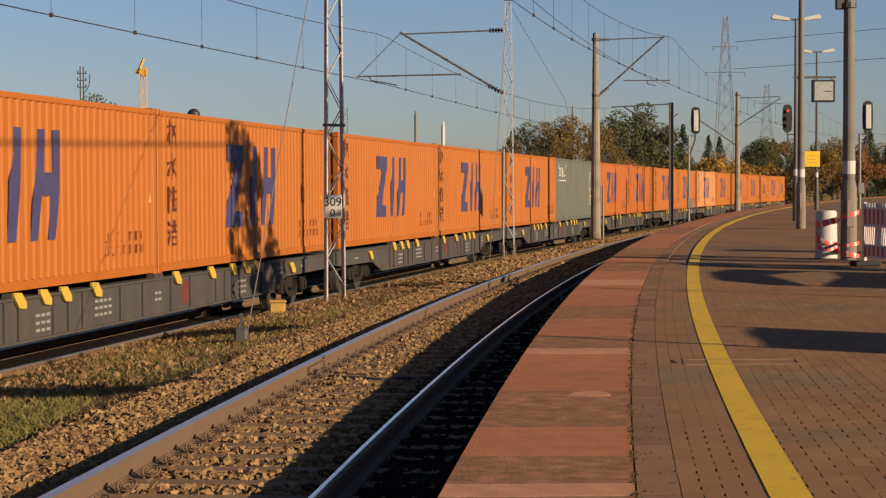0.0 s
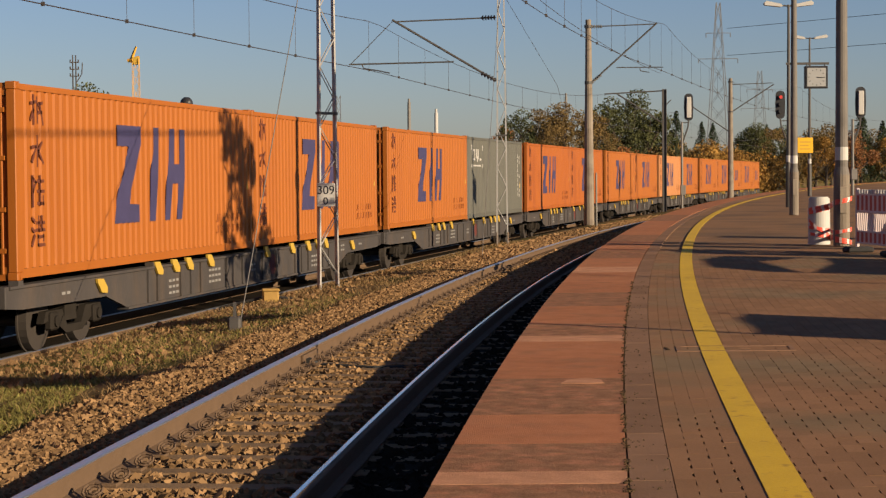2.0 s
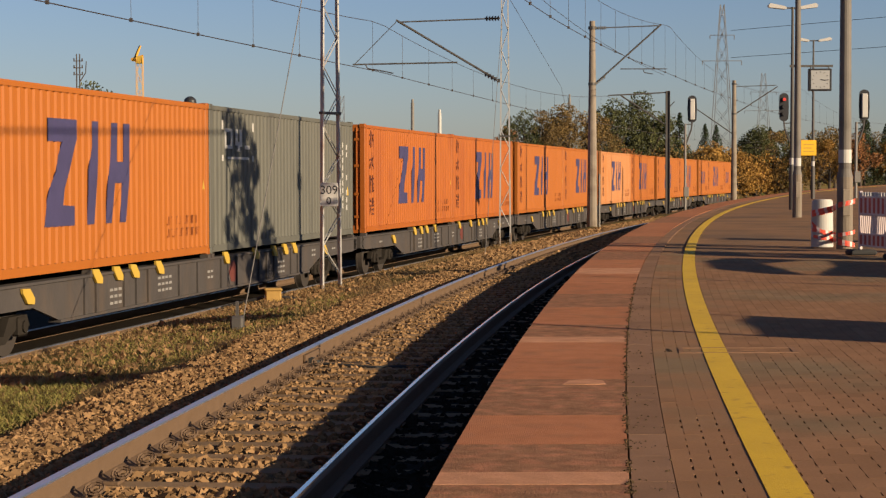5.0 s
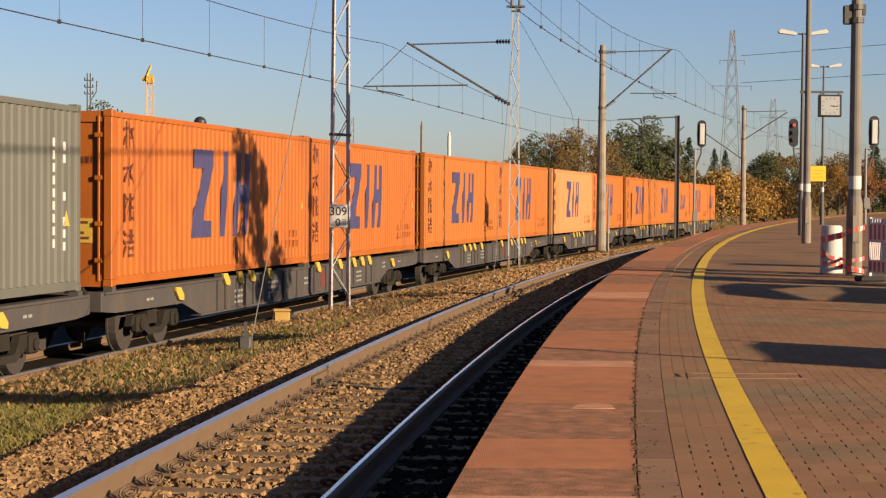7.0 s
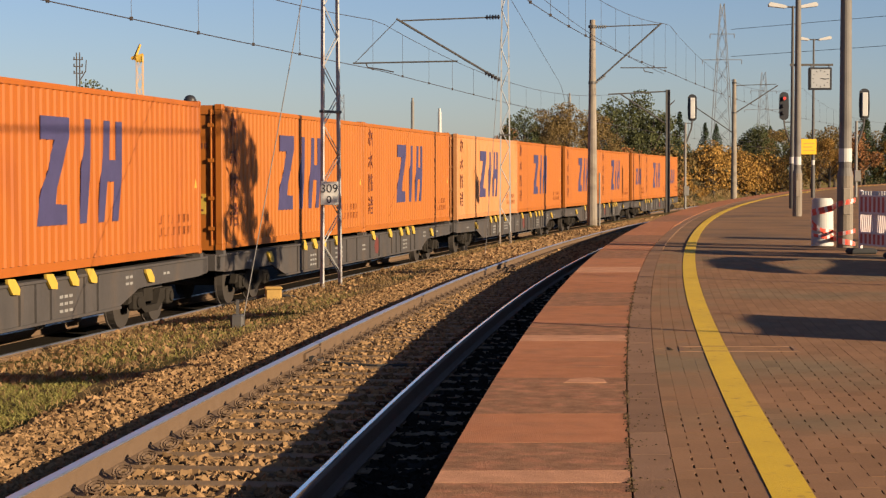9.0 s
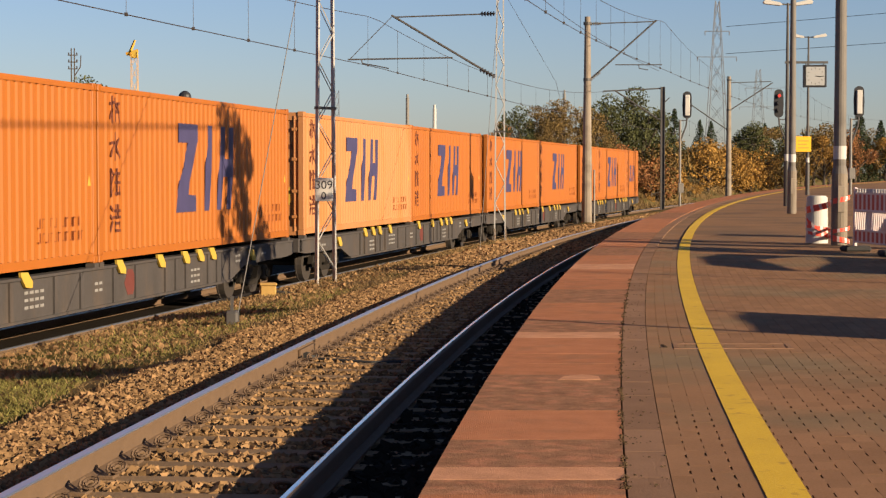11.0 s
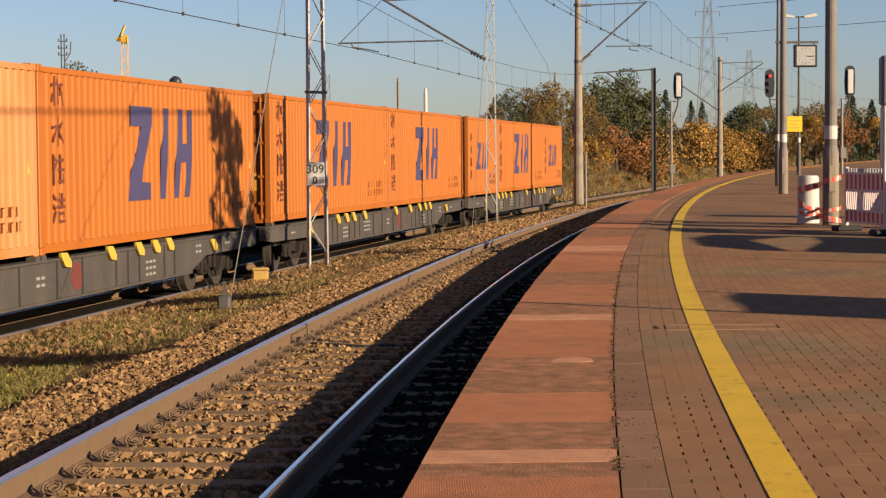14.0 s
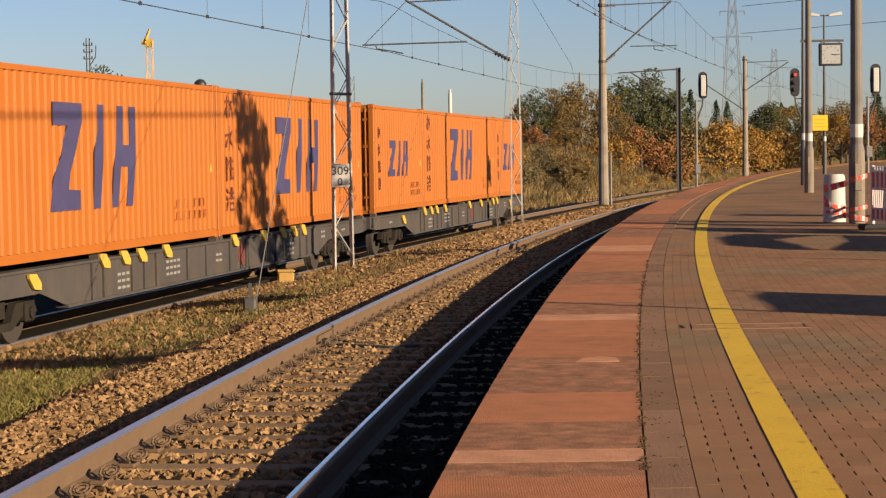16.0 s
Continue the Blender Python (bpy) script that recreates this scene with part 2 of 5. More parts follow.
# ---- rails ----
HEAD = [(-0.034, -0.012), (-0.031, 0.0005), (-0.024, 0.003), (0.024, 0.003), (0.031, 0.0005), (0.034, -0.012)]
FOOT = [(-0.026, -0.002), (-0.036, -0.013), (-0.036, -0.034), (-0.010, -0.048), (-0.010, -0.135), (-0.070, -0.152), (-0.070, -0.166), (0.070, -0.166), (0.070, -0.152), (0.010, -0.135), (0.010, -0.048), (0.036, -0.034), (0.036, -0.013), (0.026, -0.002)]


def build_rail(fun, zfun, label, head=HEAD, shine=M_RAILTOP):
    st = stations(fun, zfun)
    rail = tagged(sweep("rail", FOOT, st, M_RAILSIDE), label, "rail", "rails of the tracks")
    sweep("rail_head", head, [(x, y, z, h) for x, y, z, h in st], shine, rail, "polished running surface")
    return rail


RAIL_THINGS = [build_rail(lambda y: line(y, RAIL_L), rail1_z, "rust-brown steel rail with a polished head on concrete sleepers"),
               build_rail(lambda y: line(y, RAIL_R), rail1_z, "rust-brown steel rail with a polished head beside the platform", [(u * 0.5 - 0.008, w) for u, w in HEAD], M_RAILBRIGHT),
               build_rail(lambda y: axis2(y) - 0.753, lambda y: RAIL2_Z, "rust-brown steel rail under the goods train"),
               build_rail(lambda y: axis2(y) + 0.753, lambda y: RAIL2_Z, "rust-brown steel rail under the goods train")]

# ---- platform body ----
def strip(name, d0, d1, depth, material, label, lift=0.0, y0=-40, y1=230):
    ys = [y0 + (y1 - y0) * i / 140 for i in range(141)]
    return sweep(name, [(0, -depth), (0, 0), (d1 - d0, 0), (d1 - d0, -depth)], [(line(y, d0), y, plat_z(y) + lift, 0.0) for y in ys], material, None, label)


tagged(strip("platform", EDGE + 0.05, 13.0, 1.2, M_JOINT, "", -0.055), "brick-paved station platform on a curve", "platform", "", "structure")
tagged(strip("platform_paving", KERB_OUT, 13.0, 0.04, M_PAVE, "", -0.014), "brown brick paving of the station platform", "paving", "", "structure")
tagged(strip("platform_edge", EDGE + 0.004, KERB_IN, 0.14, M_RED, "", -0.008), "red textured edge slabs of the platform", "platform edge", "", "structure")
tagged(strip("kerb", KERB_IN + 0.006, KERB_OUT - 0.004, 0.05, M_KERB, "", -0.010), "narrow worn concrete kerb strip", "kerb", "", "structure")
tagged(strip("yellow_line", YEL_IN, YEL_OUT, 0.006, M_YELLOW, "", 0.004), "worn yellow safety line painted on the platform", "safety line", "", "structure")


# ---- the goods train ----
def track2_lut():
    ys = [-220 + i * 0.5 for i in range(1200)]
    out, s, last = [], 0.0, None
    for y in ys:
        pnt = (side_line(y), y)
        if last:
            s += math.hypot(pnt[0] - last[0], pnt[1] - last[1])
        out.append((s, y))
        last = pnt
    s0 = np.interp(0, [o[1] for o in out], [o[0] for o in out])
    return [o[0] - s0 for o in out], [o[1] for o in out]


LUT_S, LUT_Y = track2_lut()
PITCH, C40, C20 = 25.852, 12.19, 6.06


def on_track2(s):
    y = float(np.interp(s, LUT_S, LUT_Y))
    return Vector((axis2(y), y, RAIL2_Z))


def front_s(t):
    """Where along the line the near end of the first wagon is: the train slows a little towards the end."""
    return 46.919 - 9.68642 * t + 4.46886e-5 * t ** 4


def wagon_pose(n, t):
    """Local x runs along the wagon away from its leading end, -y is the platform side, z = 0 on the rail."""
    s = front_s(t) + n * PITCH
    a, b = on_track2(s + 3.0), on_track2(s + 21.5)
    turn = math.atan2(b.y - a.y, b.x - a.x)
    u = (b - a).normalized()
    return Matrix.Translation(a - 3.0 * u) @ Matrix.Rotation(turn, 4, "Z")


def corrugated(bm, x0, x1, y, z0, z1, out, pitch=0.278, depth=0.026):
    """A corrugated sheet in the plane y, ribs upright; out is the sign of the outer side."""
    n = round((x1 - x0) / pitch)
    w = (x1 - x0) / n
    prof = []
    for i in range(n):
        a = x0 + i * w
        prof += [(a, 0), (a + 0.40 * w, 0), (a + 0.55 * w, -depth), (a + 0.85 * w, -depth)]
    prof.append((x1, 0))
    lo = [bm.verts.new((x, y + out * d, z0)) for x, d in prof]
    hi = [bm.verts.new((x, y + out * d, z1)) for x, d in prof]
    for i in range(len(prof) - 1):
        q = (lo[i], lo[i + 1], hi[i + 1], hi[i])
        bm.faces.new(q if out < 0 else q[::-1])


def build_container(at, length, material, label, logo, height=2.896):
    c = thing("container", at, label, "container", "containers on the goods train")
    L, Hh, w = length, height, 1.219
    bm = bmesh.new()
    corrugated(bm, 0.14, L - 0.14, -w + 0.012, 0.16, Hh - 0.11, -1)
    part("side_panel", bm, material, c)
    bm = bmesh.new()
    corrugated(bm, 0.14, L - 0.14, w - 0.012, 0.16, Hh - 0.11, 1)
    part("side_panel", bm, material, c)
    bm = bmesh.new()
    box(bm, 0.05, L - 0.05, -w + 0.03, w - 0.03, Hh - 0.06, Hh - 0.025)
    part("roof", bm, material, c)
    bm = bmesh.new()
    box(bm, 0.05, L - 0.05, -w + 0.03, w - 0.03, 0.12, 0.17)
    part("floor_pan", bm, M_BOGIE, c)
    for sy in (-1, 1):
        bm = bmesh.new()
        box(bm, 0.16, L - 0.16, sy * w - sy * 0.06, sy * w, Hh - 0.115, Hh - 0.045)
        part("top_rail", bm, material, c)
        bm = bmesh.new()
        box(bm, 0.16, L - 0.16, sy * w - sy * 0.05, sy * w - sy * 0.004, 0.03, 0.165)
        part("bottom_rail", bm, material, c)
        for x0 in (0.0, L - 0.16):
            bm = bmesh.new()
            box(bm, x0, x0 + 0.16, sy * w - sy * 0.15, sy * w - sy * 0.006, 0.115, Hh - 0.115, 0.012)
            part("corner_post", bm, material, c)
            for z0 in (0.0, Hh - 0.118):
                bm = bmesh.new()
                box(bm, x0 - 0.004, x0 + 0.174, sy * w - sy * 0.162, sy * w, z0, z0 + 0.118, 0.012)
                k = bmesh.ops.create_cone(bm, cap_ends=True, segments=10, radius1=0.03, radius2=0.03, depth=0.012, matrix=Matrix.Translation((x0 + 0.085, sy * (w + 0.001), z0 + 0.06)) @ Matrix.Rotation(radians(90), 4, "X") @ Matrix.Diagonal((0.8, 1.4, 1, 1)))
                part("corner_casting", bm, material, c)
    # the leading end: four flat door panels with ribs and lock rods
    for j, z0 in enumerate((0.2, 0.82, 1.44, 2.06)):
        bm = bmesh.new()
        prism(bm, [(-1.06, z0), (1.06, z0), (1.06, z0 + 0.10), (1.02, z0 + 0.16), (1.02, z0 + 0.5), (1.06, z0 + 0.56), (1.06, z0 + 0.62), (-1.06, z0 + 0.62)], "x", 0.05, 0.075 + 0.02 * (j % 2))
        part("end_panel", bm, material, c)
    bm = bmesh.new()
    box(bm, 0.02, 0.12, -1.07, 1.07, Hh - 0.2, Hh - 0.02)
    part("end_header", bm, material, c)
    bm = bmesh.new()
    box(bm, 0.02, 0.12, -1.07, 1.07, 0.0, 0.2)
    part("end_sill", bm, material, c)
    for yy in (-0.98, -0.42, 0.42, 0.98):
        bm = bmesh.new()
        rod(bm, (0.02, yy, 0.1), (0.02, yy, Hh - 0.1), 0.022, n=6)
        for zz in (0.4, 1.0, 1.75, 2.45):
            box(bm, -0.01, 0.07, yy - 0.06, yy + 0.06, zz, zz + 0.07)
        part("lock_rod", bm, material, c)
    bm = bmesh.new()
    box(bm, L - 0.08, L - 0.05, -1.07, 1.07, 0.02, Hh - 0.02)
    part("rear_panel", bm, material, c)
    logo(c, L, Hh)
    return c


def flat(bm, pts, y):
    """A thin printed patch on the platform side, facing -y."""
    prism(bm, pts, "y", y - 0.0015, y + 0.012)


def orange_marks(c, L, Hh):
    k = 0.935 if L > 8 else 0.60
    kz = 0.84 if L > 8 else 0.50
    cx, cz = (6.05, 1.55) if L > 8 else (3.0, 1.46)
    y = -1.2085

    def put(name, pts):
        bm = bmesh.new()
        flat(bm, [(cx + k * u, cz + kz * v) for u, v in pts], y)
        part(name, bm, M_BLUE, c, "dark blue printed mark")

    put("mark", [(-2.15, -0.98), (-0.85, -0.98), (-0.85, -0.62), (-1.35, -0.60), (-1.28, -0.30), (-1.05, 0.05), (-0.85, 0.42), (-0.72, 0.62), (-0.72, 0.98), (-1.95, 0.98), (-1.95, 0.56), (-1.35, 0.56), (-1.55, 0.30), (-1.62, 0.02), (-1.85, -0.20), (-2.02, -0.50)])
    put("mark", [(-0.28, -0.98), (0.05, -0.98), (0.22, -0.1), (0.25, 0.2), (0.28, 0.98), (-0.02, 0.98), (-0.02, 0.5), (-0.18, 0.05), (-0.2, -0.4)])
    put("mark", [(0.62, -0.98), (0.90, -0.98), (1.08, -0.20), (1.42, -0.20), (1.34, -0.98), (1.62, -0.98), (1.82, -0.1), (1.85, 0.98), (1.55, 0.98), (1.52, 0.22), (1.18, 0.22), (1.22, 0.98), (0.92, 0.98), (0.86, 0.3), (0.72, -0.3)])
    # four upright characters reduced to their strokes: (from, to), in a square of one
    x0 = 0.58 if L > 8 else 0.45
    chars = (((0.05, 0.75, 0.42, 0.8), (0.25, 1.0, 0.25, 0.05), (0.25, 0.5, 0.02, 0.2), (0.5, 0.95, 0.55, 0.1), (0.55, 0.7, 0.95, 0.78), (0.75, 0.75, 0.98, 0.05), (0.6, 0.45, 0.9, 0.45)),
             ((0.5, 1.0, 0.48, 0.0), (0.08, 0.62, 0.4, 0.66), (0.38, 0.62, 0.1, 0.15), (0.88, 0.8, 0.6, 0.5), (0.58, 0.52, 0.95, 0.1)),
             ((0.1, 1.0, 0.1, 0.0), (0.1, 0.95, 0.35, 0.8), (0.33, 0.8, 0.12, 0.5), (0.48, 0.85, 0.95, 0.85), (0.7, 1.0, 0.7, 0.05), (0.45, 0.5, 0.98, 0.5), (0.48, 0.08, 0.95, 0.08), (0.92, 0.3, 0.92, 0.05)),
             ((0.05, 0.95, 0.2, 0.85), (0.02, 0.6, 0.16, 0.52), (0.0, 0.05, 0.2, 0.35), (0.35, 0.8, 0.98, 0.8), (0.52, 1.0, 0.52, 0.55), (0.8, 1.0, 0.8, 0.55), (0.3, 0.55, 1.0, 0.55), (0.45, 0.32, 0.9, 0.32), (0.45, 0.35, 0.45, 0.03), (0.45, 0.03, 0.98, 0.03), (0.9, 0.35, 0.9, 0.2)))
    for j, strokes in enumerate(chars):
        z0 = (2.28 - 0.60 * j) if L > 8 else 2.0 - 0.45 * j
        for u0, v0, u1, v1 in strokes:
            a, b = Vector((u0 * 0.50 * k, v0 * 0.46 * k)), Vector((u1 * 0.50 * k, v1 * 0.46 * k))
            q = (b - a).normalized() * 0.024
            o = Vector((-q.y, q.x))
            bm = bmesh.new()
            flat(bm, [(x0 + e.x, z0 + e.y) for e in (a - q - o, b + q - o, b + q + o, a - q + o)], y)
            part("stroke", bm, M_PRINT, c)
    # two lines of small print at the far lower corner
    for r, (z0, n) in enumerate(((0.62, 11), (0.40, 12))):
        for i in range(n):
            if r == 0 and i in (2, 5):
                continue
            u = L - (2.45 if L > 8 else 1.6) + i * 0.17 * k
            bm = bmesh.new()
            for u0, u1, v0, v1 in ((0.0, 0.022, 0.0, 0.15), (0.0, 0.10, 0.13, 0.15)) if i % 2 else ((0.078, 0.10, 0.0, 0.15), (0.0, 0.078, 0.0, 0.02)):
                flat(bm, [(u + u0 * k, z0 + v0), (u + u1 * k, z0 + v0), (u + u1 * k, z0 + v1), (u + u0 * k, z0 + v1)], y)
            part("print_bar", bm, M_SMALL, c)
    bm = bmesh.new()
    flat(bm, [(L - 0.40, 1.25), (L - 0.26, 1.25), (L - 0.33, 1.42)], y)
    part("warning_mark", bm, M_SPIGOT, c)
    # a number, and a caution notice, on the end
    for z0, n in ((2.02, 7), (1.86, 4)):
        for i in range(n):
            bm = bmesh.new()
            box(bm, 0.044, 0.056, -0.30 - 0.10 * i, -0.24 - 0.10 * i, z0, z0 + 0.11)
            part("print_bar", bm, M_PRINT, c)
    bm = bmesh.new()
    box(bm, 0.036, 0.056, -0.86, -0.30, 0.72, 1.12)
    notice = part("notice", bm, M_SPIGOT, c, "yellow caution notice")
    for i, wd in enumerate((0.42, 0.14, 0.28, 0.46)):
        bm = bmesh.new()
        box(bm, 0.032, 0.04, -0.58 - wd / 2, -0.58 + wd / 2, 1.03 - 0.085 * i, 1.075 - 0.085 * i)
        part("notice_bar", bm, M_PRINT, notice)


def grey_marks(c, L, Hh):
    y = -1.2085
    for a, b, e, f in ((1.0, 2.05, 1.1, 2.45), (1.1, 2.05, 1.45, 2.12), (1.1, 2.38, 1.45, 2.45), (1.42, 2.05, 1.52, 2.45), (1.75, 2.12, 1.9, 2.45), (1.9, 2.0, 2.05, 2.2), (2.05, 2.1, 2.2, 2.45), (2.4, 2.05, 2.75, 2.13), (0.8, 2.42, 0.9, 2.6), (0.8, 1.8, 0.9, 1.92), (2.95, 2.42, 3.05, 2.6), (2.95, 1.8, 3.05, 1.92), (1.2, 1.84, 2.7, 1.89)):
        bm = bmesh.new()
        flat(bm, [(a, b), (e, b), (e, f), (a, f)], y)
        part("mark", bm, M_WHITE, c, "white printed mark")
    for i in range(9):
        for u, z1 in ((L - 1.15, 2.35), (L - 0.72, 2.3)):
            if u > L - 1 and i in (2, 3, 5):
                continue
            bm = bmesh.new()
            flat(bm, [(u, z1 - 0.19 * i - 0.13), (u + 0.09, z1 - 0.19 * i - 0.13), (u + 0.09, z1 - 0.19 * i), (u, z1 - 0.19 * i)], y)
            part("print_bar", bm, M_WHITE, c)
    bm = bmesh.new()
    flat(bm, [(L - 0.72, 1.02), (L - 0.46, 1.02), (L - 0.59, 1.26)], y)
    part("warning_mark", bm, M_SPIGOT, c)


def build_wagon(at):
    g = thing("flat_wagon", at, "dark grey steel container wagon with yellow folding spigots", "wagon", "wagons of the goods train")
    L = 24.5
    zt = 1.17
    for sy in (-1, 1):
        # fish-bellied side sill: deep in the middle, cut up over the bogies
        bm = bmesh.new()
        pr = [(-0.35, 1.06), (-0.35, 0.78), (0.2, 0.74), (2.6, 0.72), (3.6, 0.72), (4.6, 0.47), (L - 4.6, 0.47), (L - 3.6, 0.72), (L - 0.2, 0.74), (L + 0.35, 0.78), (L + 0.35, 1.06)]
        prism(bm, pr, "y", sy * 1.14, sy * 1.20)
        sill = part("side_sill", bm, M_WAGON, g)
        bm = bmesh.new()
        box(bm, -0.3, L + 0.3, sy * 1.0, sy * 1.235, 1.055, 1.10, 0.006)
        part("top_flange", bm, M_WAGON, g)
        bm = bmesh.new()
        box(bm, 4.6, L - 4.6, sy * 1.02, sy * 1.23, 0.43, 0.475)
        part("bottom_flange", bm, M_WAGON, g)
        if sy < 0:
            for i, x in enumerate([5.6, 6.1, 7.4, 8.0, 8.6, 10.3, 11.4, 12.9, 14.0, 15.6, 16.2, 16.8, 18.2, 18.8]):
                bm = bmesh.new()
                box(bm, x, x + 0.12, -1.236, -1.20, 0.48, 1.05)
                part("rib", bm, M_WAGON, g)
            bm = bmesh.new()
            flat(bm, [(13.50, 0.76), (13.66, 0.56), (13.92, 0.55), (14.12, 0.76), (13.92, 0.98), (13.68, 0.99)], -1.203)
            part("lozenge", bm, M_LOZENGE, sill, "faded red lozenge")
            # pale stencils as bars
            for x, z, n, m in ((1.7, 0.86, 2, 1), (3.3, 0.86, 1, 2), (6.8, 0.55, 3, 3), (9.2, 0.62, 4, 3), (12.1, 0.7, 2, 2), (17.2, 0.55, 3, 3), (20.2, 0.8, 2, 2), (22.2, 0.88, 2, 1)):
                for a in range(n):
                    for b in range(m):
                        bm = bmesh.new()
                        box(bm, x + a * 0.2, x + a * 0.2 + 0.14, -1.204, -1.196, z + b * 0.11, z + b * 0.11 + 0.045)
                        part("stencil_bar", bm, M_STENCIL, sill)
    for x0, x1 in ((-0.42, -0.10), (L + 0.10, L + 0.42)):
        bm = bmesh.new()
        box(bm, x0, x1, -1.2, 1.2, 0.78, 1.10, 0.01)
        part("end_beam", bm, M_WAGON, g)
    for i, x in enumerate((3.4, 8.0, 12.2, 16.4, 21.0)):
        bm = bmesh.new()
        box(bm, x, x + 0.3, -1.14, 1.14, 0.7, 1.05)
        part("cross_beam", bm, M_WAGON, g)
    bm = bmesh.new()
    box(bm, 0.0, L, -0.35, 0.35, 0.55, 1.05)
    part("centre_beam", bm, M_BOGIE, g)
    # container pads and yellow folding spigots on both sides
    for sy in (-1, 1):
        for x in (0.06, 5.95, 12.1, 12.35, 18.35, L - 0.1):
            bm = bmesh.new()
            box(bm, x - 0.09, x + 0.09, sy * 1.08, sy * 1.235, 1.098, zt)
            part("container_pad", bm, M_WAGON, g)
        for x in (3.3, 6.1, 7.05, 7.85, 9.15, 13.2, 15.3, 16.75, 17.65, 18.45, 21.3):
            bm = bmesh.new()
            zz = 0.90 if x in (3.3, 21.3) else 1.05
            prism(bm, [(x - 0.01, zz - 0.10), (x + 0.24, zz - 0.12), (x + 0.25, zz - 0.03), (x + 0.07, zz + 0.12), (x - 0.20, zz + 0.13), (x - 0.18, zz + 0.06)], "y", sy * 1.215, sy * 1.255)
            part("spigot", bm, M_SPIGOT, g, "yellow folding spigot")
    # buffers and coupler gear
    for ex, dr in ((-0.42, -1), (L + 0.42, 1)):
        for sy in (-1, 1):
            bm = bmesh.new()
            rod(bm, (ex, sy * 0.875, 1.0), (ex + dr * 0.22, sy * 0.875, 1.0), 0.09)
            rod(bm, (ex + dr * 0.22, sy * 0.875, 1.0), (ex + dr * 0.30, sy * 0.875, 1.0), 0.22, 0.2, 12)
            part("buffer", bm, M_BOGIE, g)
        bm = bmesh.new()
        rod(bm, (ex, 0, 0.95), (ex + dr * 0.3, 0, 0.9), 0.05)
        part("coupler", bm, M_BOGIE, g)
    for bx in (2.55, L - 2.55):
        bm = bmesh.new()
        for sy in (-1, 1):
            prism(bm, [(bx - 1.25, 0.44), (bx - 1.15, 0.62), (bx - 0.5, 0.62), (bx - 0.3, 0.36), (bx + 0.3, 0.36), (bx + 0.5, 0.62), (bx + 1.15, 0.62), (bx + 1.25, 0.44), (bx + 0.9, 0.5), (bx + 0.35, 0.24), (bx - 0.35, 0.24), (bx - 0.9, 0.5)], "y", sy * 0.94, sy * 1.06)
            for ax in (-0.9, 0.9):
                box(bm, bx + ax - 0.16, bx + ax + 0.16, sy * 0.98, sy * 1.12, 0.32, 0.60, 0.03)
                rod(bm, (bx + ax, sy * 1.1, 0.46), (bx + ax, sy * 1.15, 0.46), 0.09, n=10)
        box(bm, bx - 0.25, bx + 0.25, -1.0, 1.0, 0.42, 0.66)
        part("bogie_frame", bm, M_BOGIE, g)
        for ax in (-0.9, 0.9):
            bm = bmesh.new()
            rod(bm, (0, -0.9, 0), (0, 0.9, 0), 0.08, n=10)
            for sy in (-1, 1):
                rod(bm, (0, sy * 0.69, 0), (0, sy * 0.82, 0), 0.46, 0.455, 24)
                rod(bm, (0, sy * 0.66, 0), (0, sy * 0.69, 0), 0.487, n=24)
            part("wheelset", bm, M_WHEEL, g, "worn steel wheelset", Matrix.Translation((bx + ax, 0, 0.46)))
    return g


WAGONS = []
CONTAINERS = []


def build_train():
    kinds = {"o": ("orange steel shipping container with dark blue marks", M_ORANGE), "p": ("faded pale orange steel shipping container with dark blue marks", M_PALE), "d": ("deep orange steel shipping container with dark blue marks", M_DEEP)}
    # leading end first: wagon by wagon, each with its load
    loads = {-1: "oo", 0: "oo", 1: "og", 2: "dd", 3: "oo", 4: "po", 5: "oo", 6: "sos"}
    made = {}
    first = None
    for n, load in loads.items():
        at = wagon_pose(n, 0)
        if first is None:
            w = first = build_wagon(at)
        else:
            w = copy_thing(first, at)
        WAGONS.append((w, n))
        x = 0.0
        for ch in load:
            off = Matrix.Translation((x, 0, 1.17))
            if ch in made:
                c = copy_thing(made[ch], at @ off)
            elif ch == "g":
                c = build_container(at @ off, C40, M_GREY, "dark grey steel shipping container with white marks", grey_marks)
            elif ch == "s":
                c = build_container(at @ off, C20, M_ORANGE, "short orange steel shipping container with blue marks", orange_marks)
            else:
                c = build_container(at @ off, C40, kinds[ch][1], kinds[ch][0], orange_marks)
            made[ch] = c
            CONTAINERS.append((c, n, off))
            x += (C20 if ch == "s" else C40) + 0.08


build_train()


# ---- more materials ----
M_CLOCK = mat("clock_face", (0.275, 0.28, 0.275), 0.4, var=0.05, scale=6)
M_BLACK = mat("black_enamel", (0.02, 0.02, 0.022), 0.5, var=0.15, scale=6)
M_REDP = mat("red_plastic", (0.35, 0.04167, 0.02917), 0.5, var=0.12, scale=5)
M_PINK = mat("sun_faded_white_plastic", (0.5167, 0.4333, 0.4167), 0.55, var=0.1, scale=5)
M_TAPE = mat("red_tape", (0.625, 0.08333, 0.05), 0.4, var=0.08, scale=8)
M_RUBBER = mat("black_rubber", (0.025, 0.025, 0.025), 0.9, var=0.2, scale=8)
M_SIGNY = mat("yellow_sign", (0.65, 0.35, 0.01667), 0.5, var=0.06, scale=4)
M_BARK = mat("bark", (0.055, 0.042, 0.032), 0.95, var=0.3, scale=4, bump=0.6)
M_CRANE = mat("crane_yellow", (0.5, 0.25, 0.025), 0.6, var=0.1, scale=1)
M_PYLON = mat("pylon_steel", (0.13, 0.138, 0.15), 0.6, 0.2, var=0.1, scale=1)
M_TAN = mat("faded_yellow_box", (0.3, 0.1833, 0.05), 0.8, var=0.2, scale=5)
